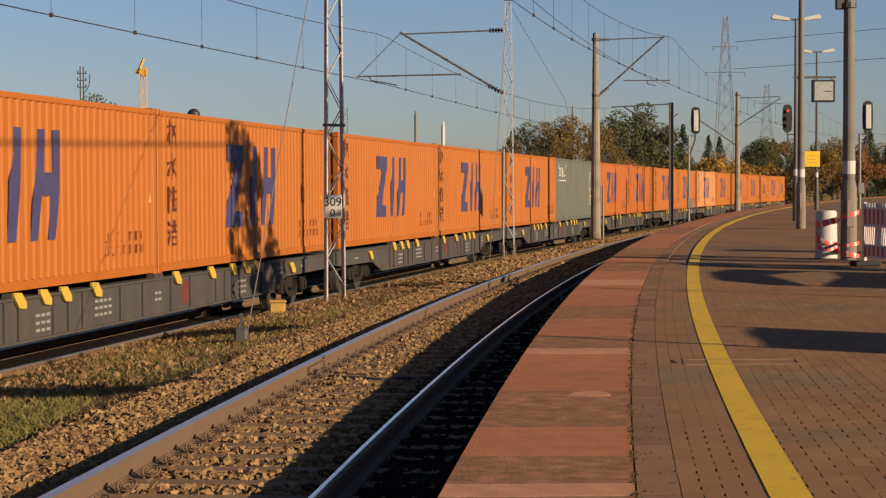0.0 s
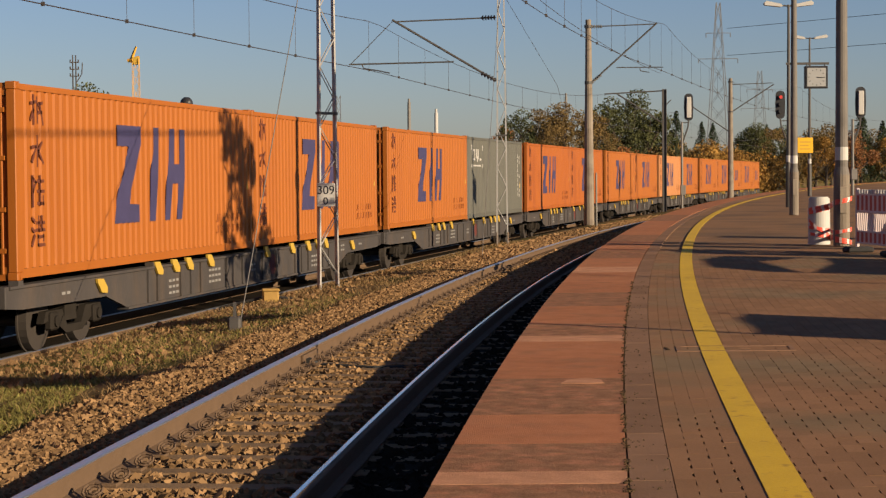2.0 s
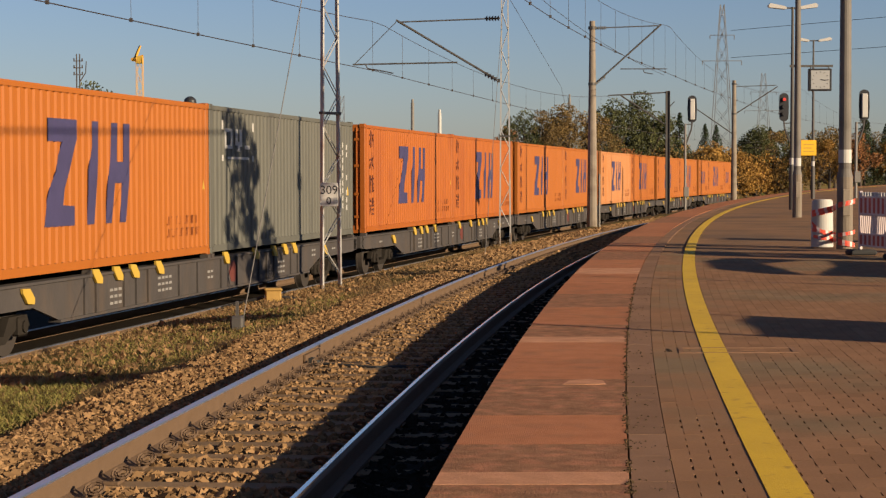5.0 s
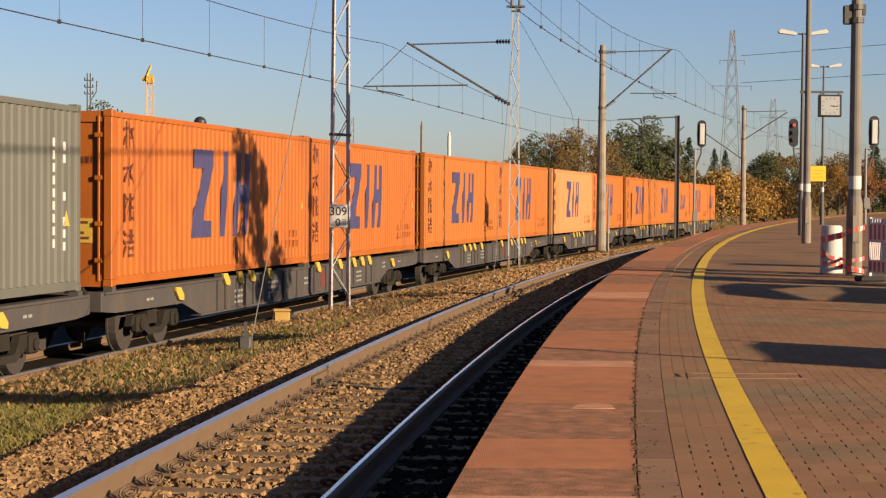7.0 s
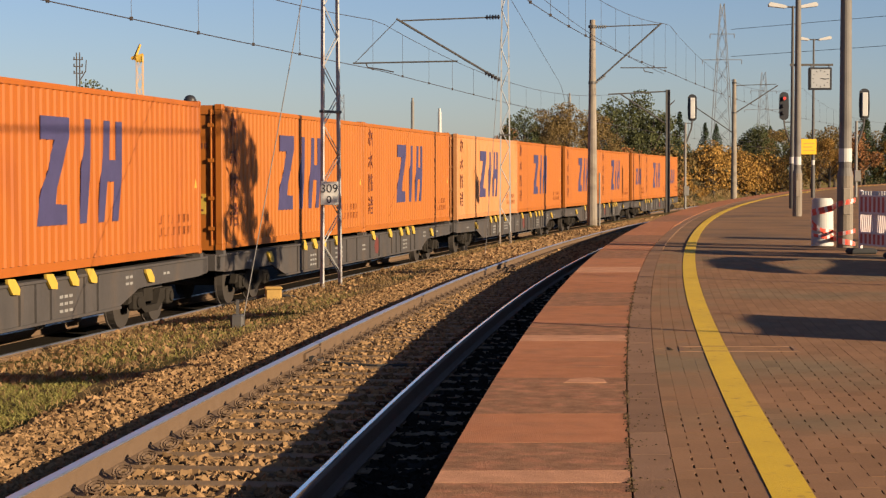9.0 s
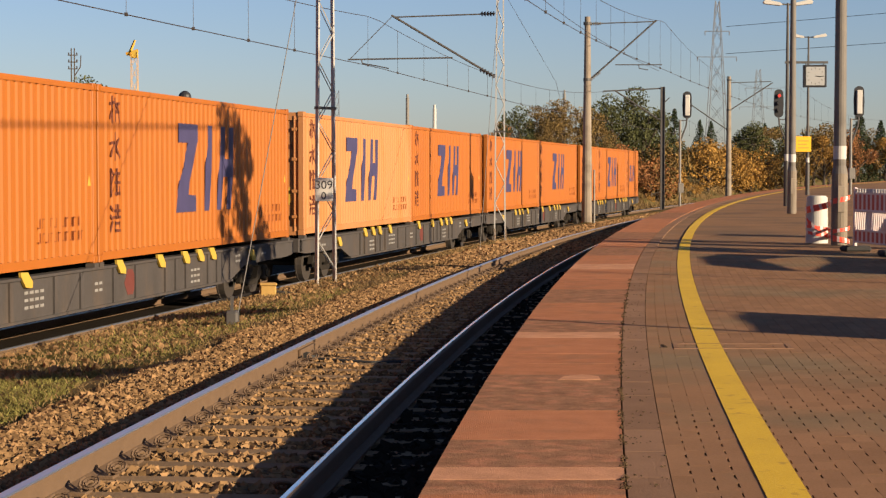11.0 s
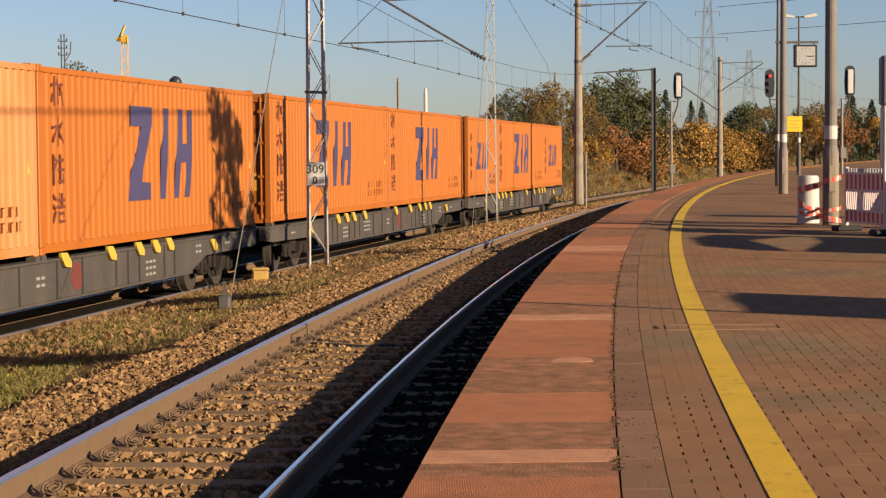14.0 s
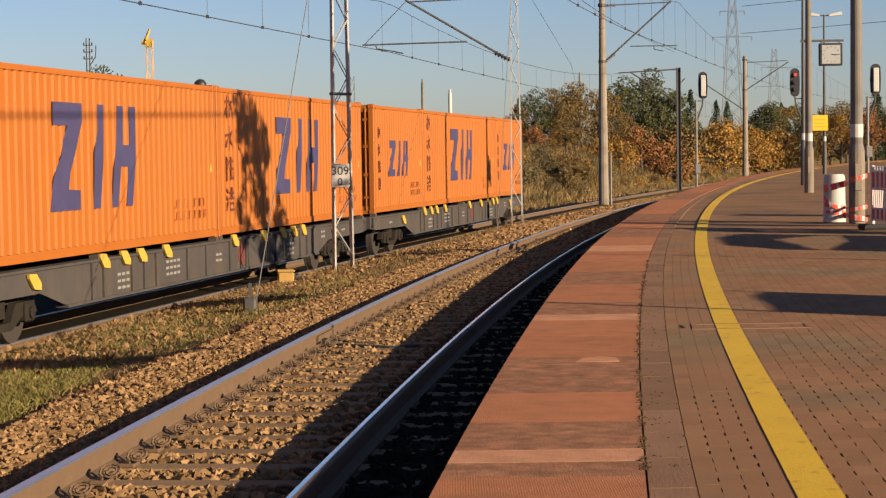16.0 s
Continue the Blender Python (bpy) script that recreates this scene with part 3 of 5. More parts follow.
M_GALV = mat("bright_galvanised_steel", (0.2833, 0.2833, 0.275), 0.55, 0.1, var=0.15, scale=3)
M_LAMP = bpy.data.materials.new("lit_red_lens")
M_LAMP.use_nodes = True
M_LAMP.node_tree.nodes["Principled BSDF"].inputs["Base Color"].default_value = (0.3, 0.01, 0.01, 1)
M_LAMP.node_tree.nodes["Principled BSDF"].inputs["Emission Color"].default_value = (1.0, 0.10, 0.05, 1)
M_LAMP.node_tree.nodes["Principled BSDF"].inputs["Emission Strength"].default_value = 0.15
M_SLATE = mat("slate_grey_panel", (0.10, 0.11, 0.125), 0.5, var=0.08, scale=3)
LEAF = {
    "green": mat("green_leaves", (0.058, 0.062, 0.024), 0.8, var=0.2, scale=0.5, rnd=0.45, island=True),
    "olive": mat("olive_leaves", (0.125, 0.083, 0.03), 0.8, var=0.25, scale=0.5, rnd=0.45, island=True),
    "amber": mat("amber_leaves", (0.25, 0.138, 0.034), 0.8, var=0.25, scale=0.4, rnd=0.4, island=True),
    "rust": mat("rust_leaves", (0.19, 0.085, 0.033), 0.8, var=0.25, scale=0.4, rnd=0.4, island=True),
    "dark": mat("dark_needles", (0.03125, 0.04286, 0.01964), 0.85, var=0.2, scale=0.6, rnd=0.4, island=True),
    "straw": mat("dry_grass", (0.1562, 0.1027, 0.04643), 0.95, var=0.3, scale=0.25, rnd=0.4, island=True),
    "sage": mat("grey_green_scrub", (0.1027, 0.08482, 0.04286), 0.95, var=0.25, scale=0.3, rnd=0.4, island=True),
    "grass": mat("green_grass", (0.135, 0.12, 0.035), 0.9, var=0.25, scale=0.6, rnd=0.4, island=True),
}
for m in LEAF.values():
    m.node_tree.nodes["Principled BSDF"].inputs["Specular IOR Level"].default_value = 0.1
    m.node_tree.nodes["Principled BSDF"].inputs["Transmission Weight"].default_value = 0.0


# ---- overhead line masts ----
def lattice_mast(x, y, z, h, w0, w1, label, skin, turn=0.0):
    """Two channel chords laced with flat diagonals."""
    m = thing("lattice_mast", pose(x, y, z, 0, 0, turn), label, "catenary mast", "overhead line masts")
    for sx in (-1, 1):
        bm = bmesh.new()
        lo = [bm.verts.new((sx * w0 / 2 + u, v, 0)) for u, v in ((-0.022, -0.036), (0.022, -0.036), (0.022, 0.036), (-0.022, 0.036))]
        hi = [bm.verts.new((sx * w1 / 2 + u, v, h)) for u, v in ((-0.020, -0.032), (0.020, -0.032), (0.020, 0.032), (-0.020, 0.032))]
        fs = [bm.faces.new(lo), bm.faces.new(hi[::-1])] + [bm.faces.new((lo[i], hi[i], hi[(i + 1) % 4], lo[(i + 1) % 4])) for i in range(4)]
        bmesh.ops.recalc_face_normals(bm, faces=fs)
        part("chord", bm, skin, m)
    n = int(h / 0.62)
    for i in range(n):
        z0, z1 = 0.6 + i * (h - 0.8) / n, 0.6 + (i + 1) * (h - 0.8) / n
        wa, wb = w0 + (w1 - w0) * z0 / h, w0 + (w1 - w0) * z1 / h
        for sy in (-1, 1):
            bm = bmesh.new()
            sg = 1 if i % 2 else -1
            rod(bm, (-sg * wa / 2, sy * 0.034, z0), (sg * wb / 2, sy * 0.034, z1), 0.013, n=4)
            part("lacing", bm, skin, m)
    for z0 in (h * 0.42, h - 0.12):
        bm = bmesh.new()
        w = w0 + (w1 - w0) * z0 / h
        box(bm, -w / 2 - 0.04, w / 2 + 0.04, -0.05, 0.05, z0, z0 + 0.05)
        part("tie_plate", bm, M_DARKSTEEL, m)
    for sx in (-1, 1):
        bm = bmesh.new()
        rod(bm, (sx * w0 / 2, 0, -0.5), (sx * w0 / 2, 0, 0.42), 0.05, 0.042, 6)
        part("footing", bm, M_RAILSIDE, m)
    bm = bmesh.new()
    for sx in (-1, 1):
        rod(bm, (sx * 0.12, 0, h), (sx * 0.12, 0, h + 0.25), 0.05, 0.04, 8)
    box(bm, -0.28, 0.28, -0.1, 0.1, h + 0.02, h + 0.07)
    part("cap_bracket", bm, M_DARKSTEEL, m)
    return m


def tube_part(name, pts, r, material, parent, n=6, label=""):
    bm = bmesh.new()
    for a, b in zip(pts, pts[1:]):
        rod(bm, a, b, r, n=n)
    return part(name, bm, material, parent, label)


def insulator(a, b, parent):
    a, b = Vector(a), Vector(b)
    bm = bmesh.new()
    for i in range(5):
        c = a.lerp(b, (i + 0.5) / 5)
        d = (b - a) / 5
        rod(bm, c - d * 0.3, c + d * 0.3, 0.085, 0.05, 8)
    rod(bm, a, b, 0.025, n=5)
    part("insulator", bm, M_DARKSTEEL, parent)


mast_a = lattice_mast(-2.09, 35.9, -0.98, 8.8, 0.53, 0.36, "weathered lattice steel mast with a kilometre sign", M_RUSTMAST, 52.0)
bm = bmesh.new()
box(bm, -0.19, 0.16, -0.275, -0.25, 1.93, 2.38, 0.01)
plate = part("sign_plate", bm, M_WHITE, mast_a, "grimy white kilometre sign", pose(0, 0, 0, 0, 0, -52))


def letters(txt, size, at, material, parent, name="lettering"):
    cu = bpy.data.curves.new(name, "FONT")
    cu.body, cu.size, cu.extrude, cu.align_x = txt, size, 0.002, "CENTER"
    tmp = bpy.data.objects.new("tmp", cu)
    scene.collection.objects.link(tmp)
    me = bpy.data.meshes.new_from_object(tmp.evaluated_get(bpy.context.evaluated_depsgraph_get()))
    bpy.data.objects.remove(tmp)
    me.materials.clear()
    me.materials.append(material)
    ob = new(name, me)
    ob.parent = parent
    ob.matrix_basis = at
    return ob


letters("309", 0.23, pose(-0.015, -0.278, 2.17, 90, 0, 0), M_BLACK, plate)
letters("0", 0.20, pose(-0.02, -0.278, 1.97, 90, 0, 0), M_BLACK, plate)
bm = bmesh.new()
box(bm, 0.07, 0.15, -0.281, -0.273, 1.98, 2.1)
part("print_bar", bm, M_CLOCK, plate)
tube_part("bracket_arm", [(0.1, 0, 8.3), (0.6, -0.8, 9.0)], 0.03, M_DARKSTEEL, mast_a)
tagged(tube_part("guy_wire", [(-2.74, 25.2, -0.85), (-2.12, 35.8, 7.55)], 0.008, M_STEEL, None), "thin steel guy wire anchored beside the track", "guy wire", "guy wires of the masts")
bm = bmesh.new()
box(bm, -0.09, 0.09, -0.12, 0.12, -0.5, 0.14, 0.03)
box(bm, -0.02, 0.02, -0.03, 0.03, 0.0, 0.34)
tagged(part("guy_anchor", bm, M_DARKSTEEL, None, "", pose(-2.74, 25.2, ground_z(-2.74, 25.2) + 0.05)), "small dark anchor block with a steel eye", "anchor block", "guy wire anchors")

mast_b = lattice_mast(2.02, 57.0, -0.62, 8.0, 0.33, 0.18, "slender lattice steel mast with a cantilever arm", M_GALV)
# cantilever towards the goods line
tx, tz = -1.30 - 2.02, 6.25 + 0.62
tube_part("top_tie", [(-0.15, 0, 6.98), (tx + 0.1, 0, tz)], 0.022, M_DARKSTEEL, mast_b)
insulator((-0.16, 0, 6.98), (-0.6, 0, 6.97), mast_b)
tube_part("strut", [(-0.15, 0, 5.05), (tx, 0, tz + 0.06)], 0.034, M_DARKSTEEL, mast_b)
insulator((-0.16, 0, 5.06), (-0.62, 0, 5.30), mast_b)
tube_part("drop_tie", [(tx, 0, tz), (-4.6, 0, 5.58)], 0.012, M_DARKSTEEL, mast_b)
tube_part("steady_tube", [(-4.65, 0, 5.58), (-1.45, 0, 5.64)], 0.024, M_DARKSTEEL, mast_b)
tube_part("steady_arm", [(-4.25, 0, 5.58), (-4.2, 0, 5.46), (-3.75, -0.1, 5.38), (-3.4, -0.2, 5.30)], 0.018, M_DARKSTEEL, mast_b)
tagged(tube_part("guy_wire", [(1.15, 47.5, -0.8), (1.98, 56.9, 7.0)], 0.008, M_STEEL, None), "thin steel guy wire anchored beside the track", "guy wire", "guy wires of the masts")


def concrete_mast(x, y, z, h, r0, r1, label):
    m = thing("concrete_mast", pose(x, y, z), label, "catenary mast", "overhead line masts")
    bm = bmesh.new()
    rod(bm, (0, 0, -0.5), (0, 0, h), r0, r1, 12)
    part("shaft", bm, M_CONC, m)
    for z0 in (h - 0.35, h - 2.75):
        bm = bmesh.new()
        rod(bm, (0, 0, z0), (0, 0, z0 + 0.12), r1 + 0.06, n=10)
        part("clamp", bm, M_DARKSTEEL, m)
    return m


mast_c = concrete_mast(6.58, 80.0, -0.55, 8.75, 0.24, 0.12, "weathered concrete mast with a cantilever over the platform track")
tube_part("top_tie", [(0.1, 0, 8.45), (2.95, 0, 8.25 + 0.3)], 0.024, M_DARKSTEEL, mast_c)
insulator((0.12, 0, 8.45), (0.6, 0, 8.46), mast_c)
tube_part("strut", [(0.1, 0, 6.05), (2.95, 0, 8.6)], 0.036, M_DARKSTEEL, mast_c)
insulator((0.14, 0, 6.08), (0.55, 0, 6.4), mast_c)
tube_part("steady_tube", [(1.2, 0, 6.7), (3.2, 0, 6.7)], 0.022, M_DARKSTEEL, mast_c)
tube_part("steady_arm", [(2.2, 0, 6.7), (2.22, 0, 6.55), (2.6, 0, 6.48)], 0.018, M_DARKSTEEL, mast_c)
bm = bmesh.new()
rod(bm, (0.3, -0.1, -0.4), (0.3, -0.1, 2.2), 0.05, 0.04, 6)
part("cable_duct", bm, M_STEEL, mast_c)

mast_d = thing("steel_mast", pose(13.75, 112.0, -0.55), "dark steel beam mast with a bracket towards the goods line", "catenary mast", "overhead line masts")
bm = bmesh.new()
prism(bm, [(-0.13, -0.1), (-0.10, -0.1), (-0.10, -0.02), (0.10, -0.02), (0.10, -0.1), (0.13, -0.1), (0.13, 0.1), (0.10, 0.1), (0.10, 0.02), (-0.10, 0.02), (-0.10, 0.1), (-0.13, 0.1)], "z", -0.5, 7.25)
part("beam", bm, M_DARKSTEEL, mast_d)
tube_part("bracket_arm", [(-0.1, 0, 7.15), (-3.6, 0, 6.98)], 0.04, M_DARKSTEEL, mast_d)
tube_part("strut", [(-0.1, 0, 5.2), (-2.85, 0, 7.0)], 0.045, M_DARKSTEEL, mast_d)
tube_part("side_strut", [(0.1, 0, 5.4), (0.1, 0, 6.3), (0.4, 0, 6.6)], 0.03, M_DARKSTEEL, mast_d)

mast_e = concrete_mast(23.75, 150.0, -0.6, 9.9, 0.26, 0.15, "weathered concrete mast far along the curve")
tube_part("top_tie", [(0.1, 0, 9.4), (3.4, 0, 9.5)], 0.03, M_DARKSTEEL, mast_e)
tube_part("strut", [(0.1, 0, 7.2), (3.5, 0, 9.4)], 0.045, M_DARKSTEEL, mast_e)
tube_part("bracket_arm", [(-0.1, 0, 5.6), (-3.6, 0, 8.0)], 0.045, M_DARKSTEEL, mast_e)


# ---- wires ----
def wire(name, pts, r, label, category="wire", group="overhead wires"):
    cu = bpy.data.curves.new(name, "CURVE")
    cu.dimensions, cu.bevel_depth, cu.bevel_resolution = "3D", r, 0
    sp = cu.splines.new("POLY")
    sp.points.add(len(pts) - 1)
    for q, v in zip(sp.points, pts):
        q.co = (*v, 1)
    tmp = bpy.data.objects.new("tmp", cu)
    scene.collection.objects.link(tmp)
    me = bpy.data.meshes.new_from_object(tmp.evaluated_get(bpy.context.evaluated_depsgraph_get()))
    bpy.data.objects.remove(tmp)
    me.materials.clear()
    me.materials.append(M_WIRE)
    return tagged(new(name, me), label, category, group)


def catenary(fun, spans, contact, label):
    """A contact wire with its messenger sagging between supports, hung on droppers. spans: (y, messenger z); contact: (y, z)."""
    cpts, mpts, drops = [], [], []
    y0, y1 = spans[0][0], spans[-1][0]
    yy = [y0 + (y1 - y0) * i / 160 for i in range(161)]

    def mess(y):
        for (a, za), (b, zb) in zip(spans, spans[1:]):
            if a <= y <= b:
                u = (y - a) / (b - a)
                return za + (zb - za) * u - 4 * (0.00025 * (b - a) ** 2) * u * (1 - u)
        return spans[-1][1]

    for y in yy:
        cpts.append((fun(y), y, ramp(y, contact)))
        mpts.append((fun(y), y, max(mess(y), ramp(y, contact) + 0.35)))
    w = wire("contact_wire", cpts, 0.011, "dark copper contact wire " + label)
    wire("messenger_wire", mpts, 0.010, "sagging messenger wire " + label)
    y = y0 + 2.0
    while y < min(y1, 190):
        bm = bmesh.new()
        rod(bm, (fun(y), y, ramp(y, contact) - 0.02), (fun(y), y, max(mess(y), ramp(y, contact) + 0.35)), 0.005, n=4)
        box(bm, fun(y) - 0.03, fun(y) + 0.03, y - 0.03, y + 0.03, ramp(y, contact) - 0.03, ramp(y, contact) + 0.04)
        part("dropper", bm, M_WIRE, w)
        y += 4.1


catenary(lambda y: axis2(y) - 0.2, [(-40, 6.4), (8, 6.3), (57, 6.25), (112, 6.4), (150, 6.6), (230, 6.8)], [(-40, 4.3), (10, 4.35), (30, 4.46), (57, 4.75), (84, 4.65), (230, 4.8)], "over the goods line")
catenary(lambda y: line(y, -2.55 - 0.25 * math.sin(y * 0.05)), [(-30, 7.0), (30, 7.0), (80, 8.0), (150, 8.6), (230, 8.8)], [(-30, 5.1), (20, 5.1), (40, 5.35), (80, 5.95), (112, 6.1), (230, 6.3)], "over the platform track")
wire("feeder_wire", [(line(y, -2.9), y, 5.55 + 0.006 * y) for y in range(5, 84, 6)], 0.009, "dark feeder wire beside the contact wire")
wire("span_wire", [(2.02, 57, 7.2), (5.5, 84, 5.6), (6.5, 96, 5.3)], 0.008, "thin span wire tied to a lattice mast")


# ---- platform poles, clock, lamps ----
def platform_pole(x, y, h, r0, r1, label):
    z = plat_z(y)
    m = thing("platform_pole", pose(x, y, z), label, "pole", "poles on the platform")
    bm = bmesh.new()
    rod(bm, (0, 0, 0), (0, 0, 1.35), r0, r0 * 0.98, 16)
    part("sleeve", bm, M_SLEEVE, m)
    bm = bmesh.new()
    rod(bm, (0, 0, 1.35), (0, 0, 1.5), r0 * 0.98, r0 * 0.78, 16)
    rod(bm, (0, 0, 1.5), (0, 0, h), r0 * 0.78, r1, 16)
    part("shaft", bm, M_POLE, m)
    bm = bmesh.new()
    rod(bm, (0, 0, 1.62), (0, 0, 1.87), r0 * 0.80, r0 * 0.80, 16)
    part("white_band", bm, M_WHITE, m, "white painted band")
    bm = bmesh.new()
    box(bm, -0.07, 0.07, -r0 - 0.012, -r0 + 0.05, 0.62, 1.12, 0.01)
    part("access_door", bm, M_CONC, m, "small access cover")
    return m


pole_a = platform_pole(7.68, 35.2, 9.0, 0.155, 0.085, "grey tapered lamp pole with a white band on the platform")
bm = bmesh.new()
for z0 in (4.75, 5.0):
    rod(bm, (0, 0, z0), (0, 0, z0 + 0.1), 0.14, n=10)
box(bm, -0.26, -0.1, -0.06, 0.06, 4.72, 5.08, 0.02)
box(bm, 0.1, 0.16, -0.06, 0.06, 4.9, 5.1)
part("clamp", bm, M_DARKSTEEL, pole_a)
pole_b = platform_pole(11.28, 58.6, 9.5, 0.15, 0.075, "grey tapered pole carrying the platform clock")
bm = bmesh.new()
box(bm, -0.25, 1.10, -0.03, 0.03, 4.72, 4.79)
part("clock_arm", bm, M_DARKSTEEL, pole_b)

clock = thing("platform_clock", pose(11.28 + 0.68, 58.55, plat_z(58.6) + 4.32), "square platform clock with a black case and pale face", "clock")
bm = bmesh.new()
box(bm, -0.36, 0.36, -0.10, 0.10, -0.35, 0.35, 0.02)
part("case", bm, M_BLACK, clock)
bm = bmesh.new()
box(bm, -0.29, 0.29, -0.112, -0.098, -0.29, 0.29)
face = part("dial", bm, M_CLOCK, clock, "pale clock dial")
for i in range(12):
    a = i * math.pi / 6
    bm = bmesh.new()
    rod(bm, (0.22 * math.sin(a), -0.114, 0.22 * math.cos(a)), (0.265 * math.sin(a), -0.114, 0.265 * math.cos(a)), 0.008, n=4)
    part("hour_mark", bm, M_BLACK, face)
for a, ln, r in ((radians(98), 0.16, 0.012), (radians(94), 0.24, 0.009)):
    bm = bmesh.new()
    rod(bm, (0, -0.117, 0), (ln * math.sin(a), -0.117, ln * math.cos(a)), r, n=4)
    part("pointer", bm, M_BLACK, face)
for dx in (-0.28, 0.28):
    bm = bmesh.new()
    rod(bm, (dx, 0, 0.33), (dx, 0, 0.42), 0.02, n=6)
    part("hanger", bm, M_DARKSTEEL, clock)


def twin_lamp(x, y, h, label):
    m = thing("street_lamp", pose(x, y, plat_z(y)), label, "street lamp", "twin-headed platform lamps")
    bm = bmesh.new()
    rod(bm, (0, 0, 0), (0, 0, 1.6), 0.11, n=12)
    rod(bm, (0, 0, 1.6), (0, 0, h), 0.085, 0.045, 12)
    part("pole", bm, M_DARKSTEEL, m)
    bm = bmesh.new()
    rod(bm, (0, 0, 1.7), (0, 0, 1.95), 0.095, n=12)
    part("white_band", bm, M_WHITE, m, "white painted band")
    for sx in (-1, 1):
        bm = bmesh.new()
        prism(bm, [(sx * 0.22, h - 0.06), (sx * 0.30, h + 0.02), (sx * 0.85, h + 0.14), (sx * 0.93, h + 0.06), (sx * 0.9, h - 0.02), (sx * 0.3, h - 0.09)], "y", -0.14, 0.14)
        part("lamp_head", bm, M_WHITE, m, "pale flat lamp head")
        bm = bmesh.new()
        rod(bm, (0, 0, h - 0.05), (sx * 0.3, 0, h - 0.03), 0.03, n=6)
        part("arm", bm, M_DARKSTEEL, m)
    return m


twin_lamp(13.27, 70.0, 7.6, "tall thin lamp post with two flat pale heads")
twin_lamp(19.48, 97.0, 8.25, "tall thin lamp post with two flat pale heads")
bm = bmesh.new()
box(bm, -0.40, 0.40, -0.03, 0.0, 0, 0.8, 0.01)
board = tagged(part("notice_sign", bm, M_SIGNY, None, "", pose(19.22, 96.85, 2.62)), "plain yellow notice board on a lamp post", "sign")
for i in range(3):
    bm = bmesh.new()
    box(bm, -0.28, 0.28 - 0.1 * (i % 2), -0.036, -0.028, 0.18 + 0.18 * i, 0.24 + 0.18 * i)
    part("print_bar", bm, M_SPIGOT, board)
bm = bmesh.new()
rod(bm, (0, 0, 0), (0, 0, 7.0), 0.07, 0.04, 8)
tagged(part("thin_pole", bm, M_DARKSTEEL, None, "", pose(24.6, 112.0, -0.3)), "thin dark steel pole behind the platform", "pole")


# ---- signals ----
def signal(x, y, z, head_z, dx, facing, label):
    s = thing("railway_signal", pose(x, y, z), label, "railway signal", "line-side signals")
    hz = head_z - z
    bm = bmesh.new()
    rod(bm, (0, 0, -0.4), (0, 0, hz - 0.9), 0.08, 0.07, 8)
    part("post", bm, M_WHITE if facing else M_STEEL, s)
    k = 14
    out = [(0.29 * math.cos(a), 0.55 * (1 if math.sin(a) >= 0 else -1) * (abs(math.sin(a)) > 0.01) + 0.29 * math.sin(a)) for a in [2 * math.pi * i / k for i in range(k)]]
    bm = bmesh.new()
    prism(bm, [(dx + u, hz + v) for u, v in out], "y", -0.03, 0.03)
    part("back_board", bm, M_BLACK, s)
    bm = bmesh.new()
    if facing:
        for i in range(3):
            bm = bmesh.new()
            rod(bm, (dx, -0.20, hz + 0.45 - 0.42 * i), (dx, -0.03, hz + 0.45 - 0.42 * i), 0.13, 0.12, 10)
            part("lens_hood", bm, M_BLACK, s)
        bm = bmesh.new()
        rod(bm, (dx, -0.215, hz + 0.45), (dx, -0.19, hz + 0.45), 0.10, n=10)
        part("lens", bm, M_LAMP, s, "lit red signal lens")
    else:
        box(bm, dx - 0.15, dx + 0.15, -0.18, -0.03, hz - 0.66, hz + 0.62, 0.03)
        part("lamp_housing", bm, M_WHITE, s, "pale lamp housing seen from behind")
    bm = bmesh.new()
    rod(bm, (dx, 0, hz - 0.8), (dx * 0.9, 0, hz - 1.25), 0.05, n=6)
    rod(bm, (dx * 0.9, 0, hz - 1.25), (0, 0, hz - 2.3), 0.05, n=6)
    rod(bm, (dx, 0, hz - 0.95), (0, 0, hz - 0.95), 0.03, n=6)
    part("bracket_arm", bm, M_DARKSTEEL, s)
    bm = bmesh.new()
    box(bm, -0.1, 0.22, -0.12, 0.12, 0.9, 1.5, 0.02)
    part("relay_box", bm, M_STEEL, s)
    return s


signal(15.2, 115.0, -0.6, 5.72, 0.42, False, "signal with an oval head seen from behind")
signal(20.9, 110.5, 0.3, 5.65, -0.45, True, "signal with a dark oval head on a white post")
signal(22.4, 100.0, 0.3, 5.35, 0.42, False, "signal with an oval head seen from behind")


# ---- barrel, tape and barrier ----
barrel = thing("concrete_drum", pose(7.42, 36.0, plat_z(36)), "white painted concrete drum wrapped in red and white tape", "drum")
bm = bmesh.new()
bmesh.ops.create_cone(bm, cap_ends=True, segments=28, radius1=0.215, radius2=0.20, depth=0.92, matrix=Matrix.Translation((0, 0, 0.46)))
bmesh.ops.bevel(bm, geom=[e for e in bm.edges if all(v.co.z > 0.9 for v in e.verts)], offset=0.025, segments=2, affect="EDGES")
part("body", bm, M_WHITE, barrel)


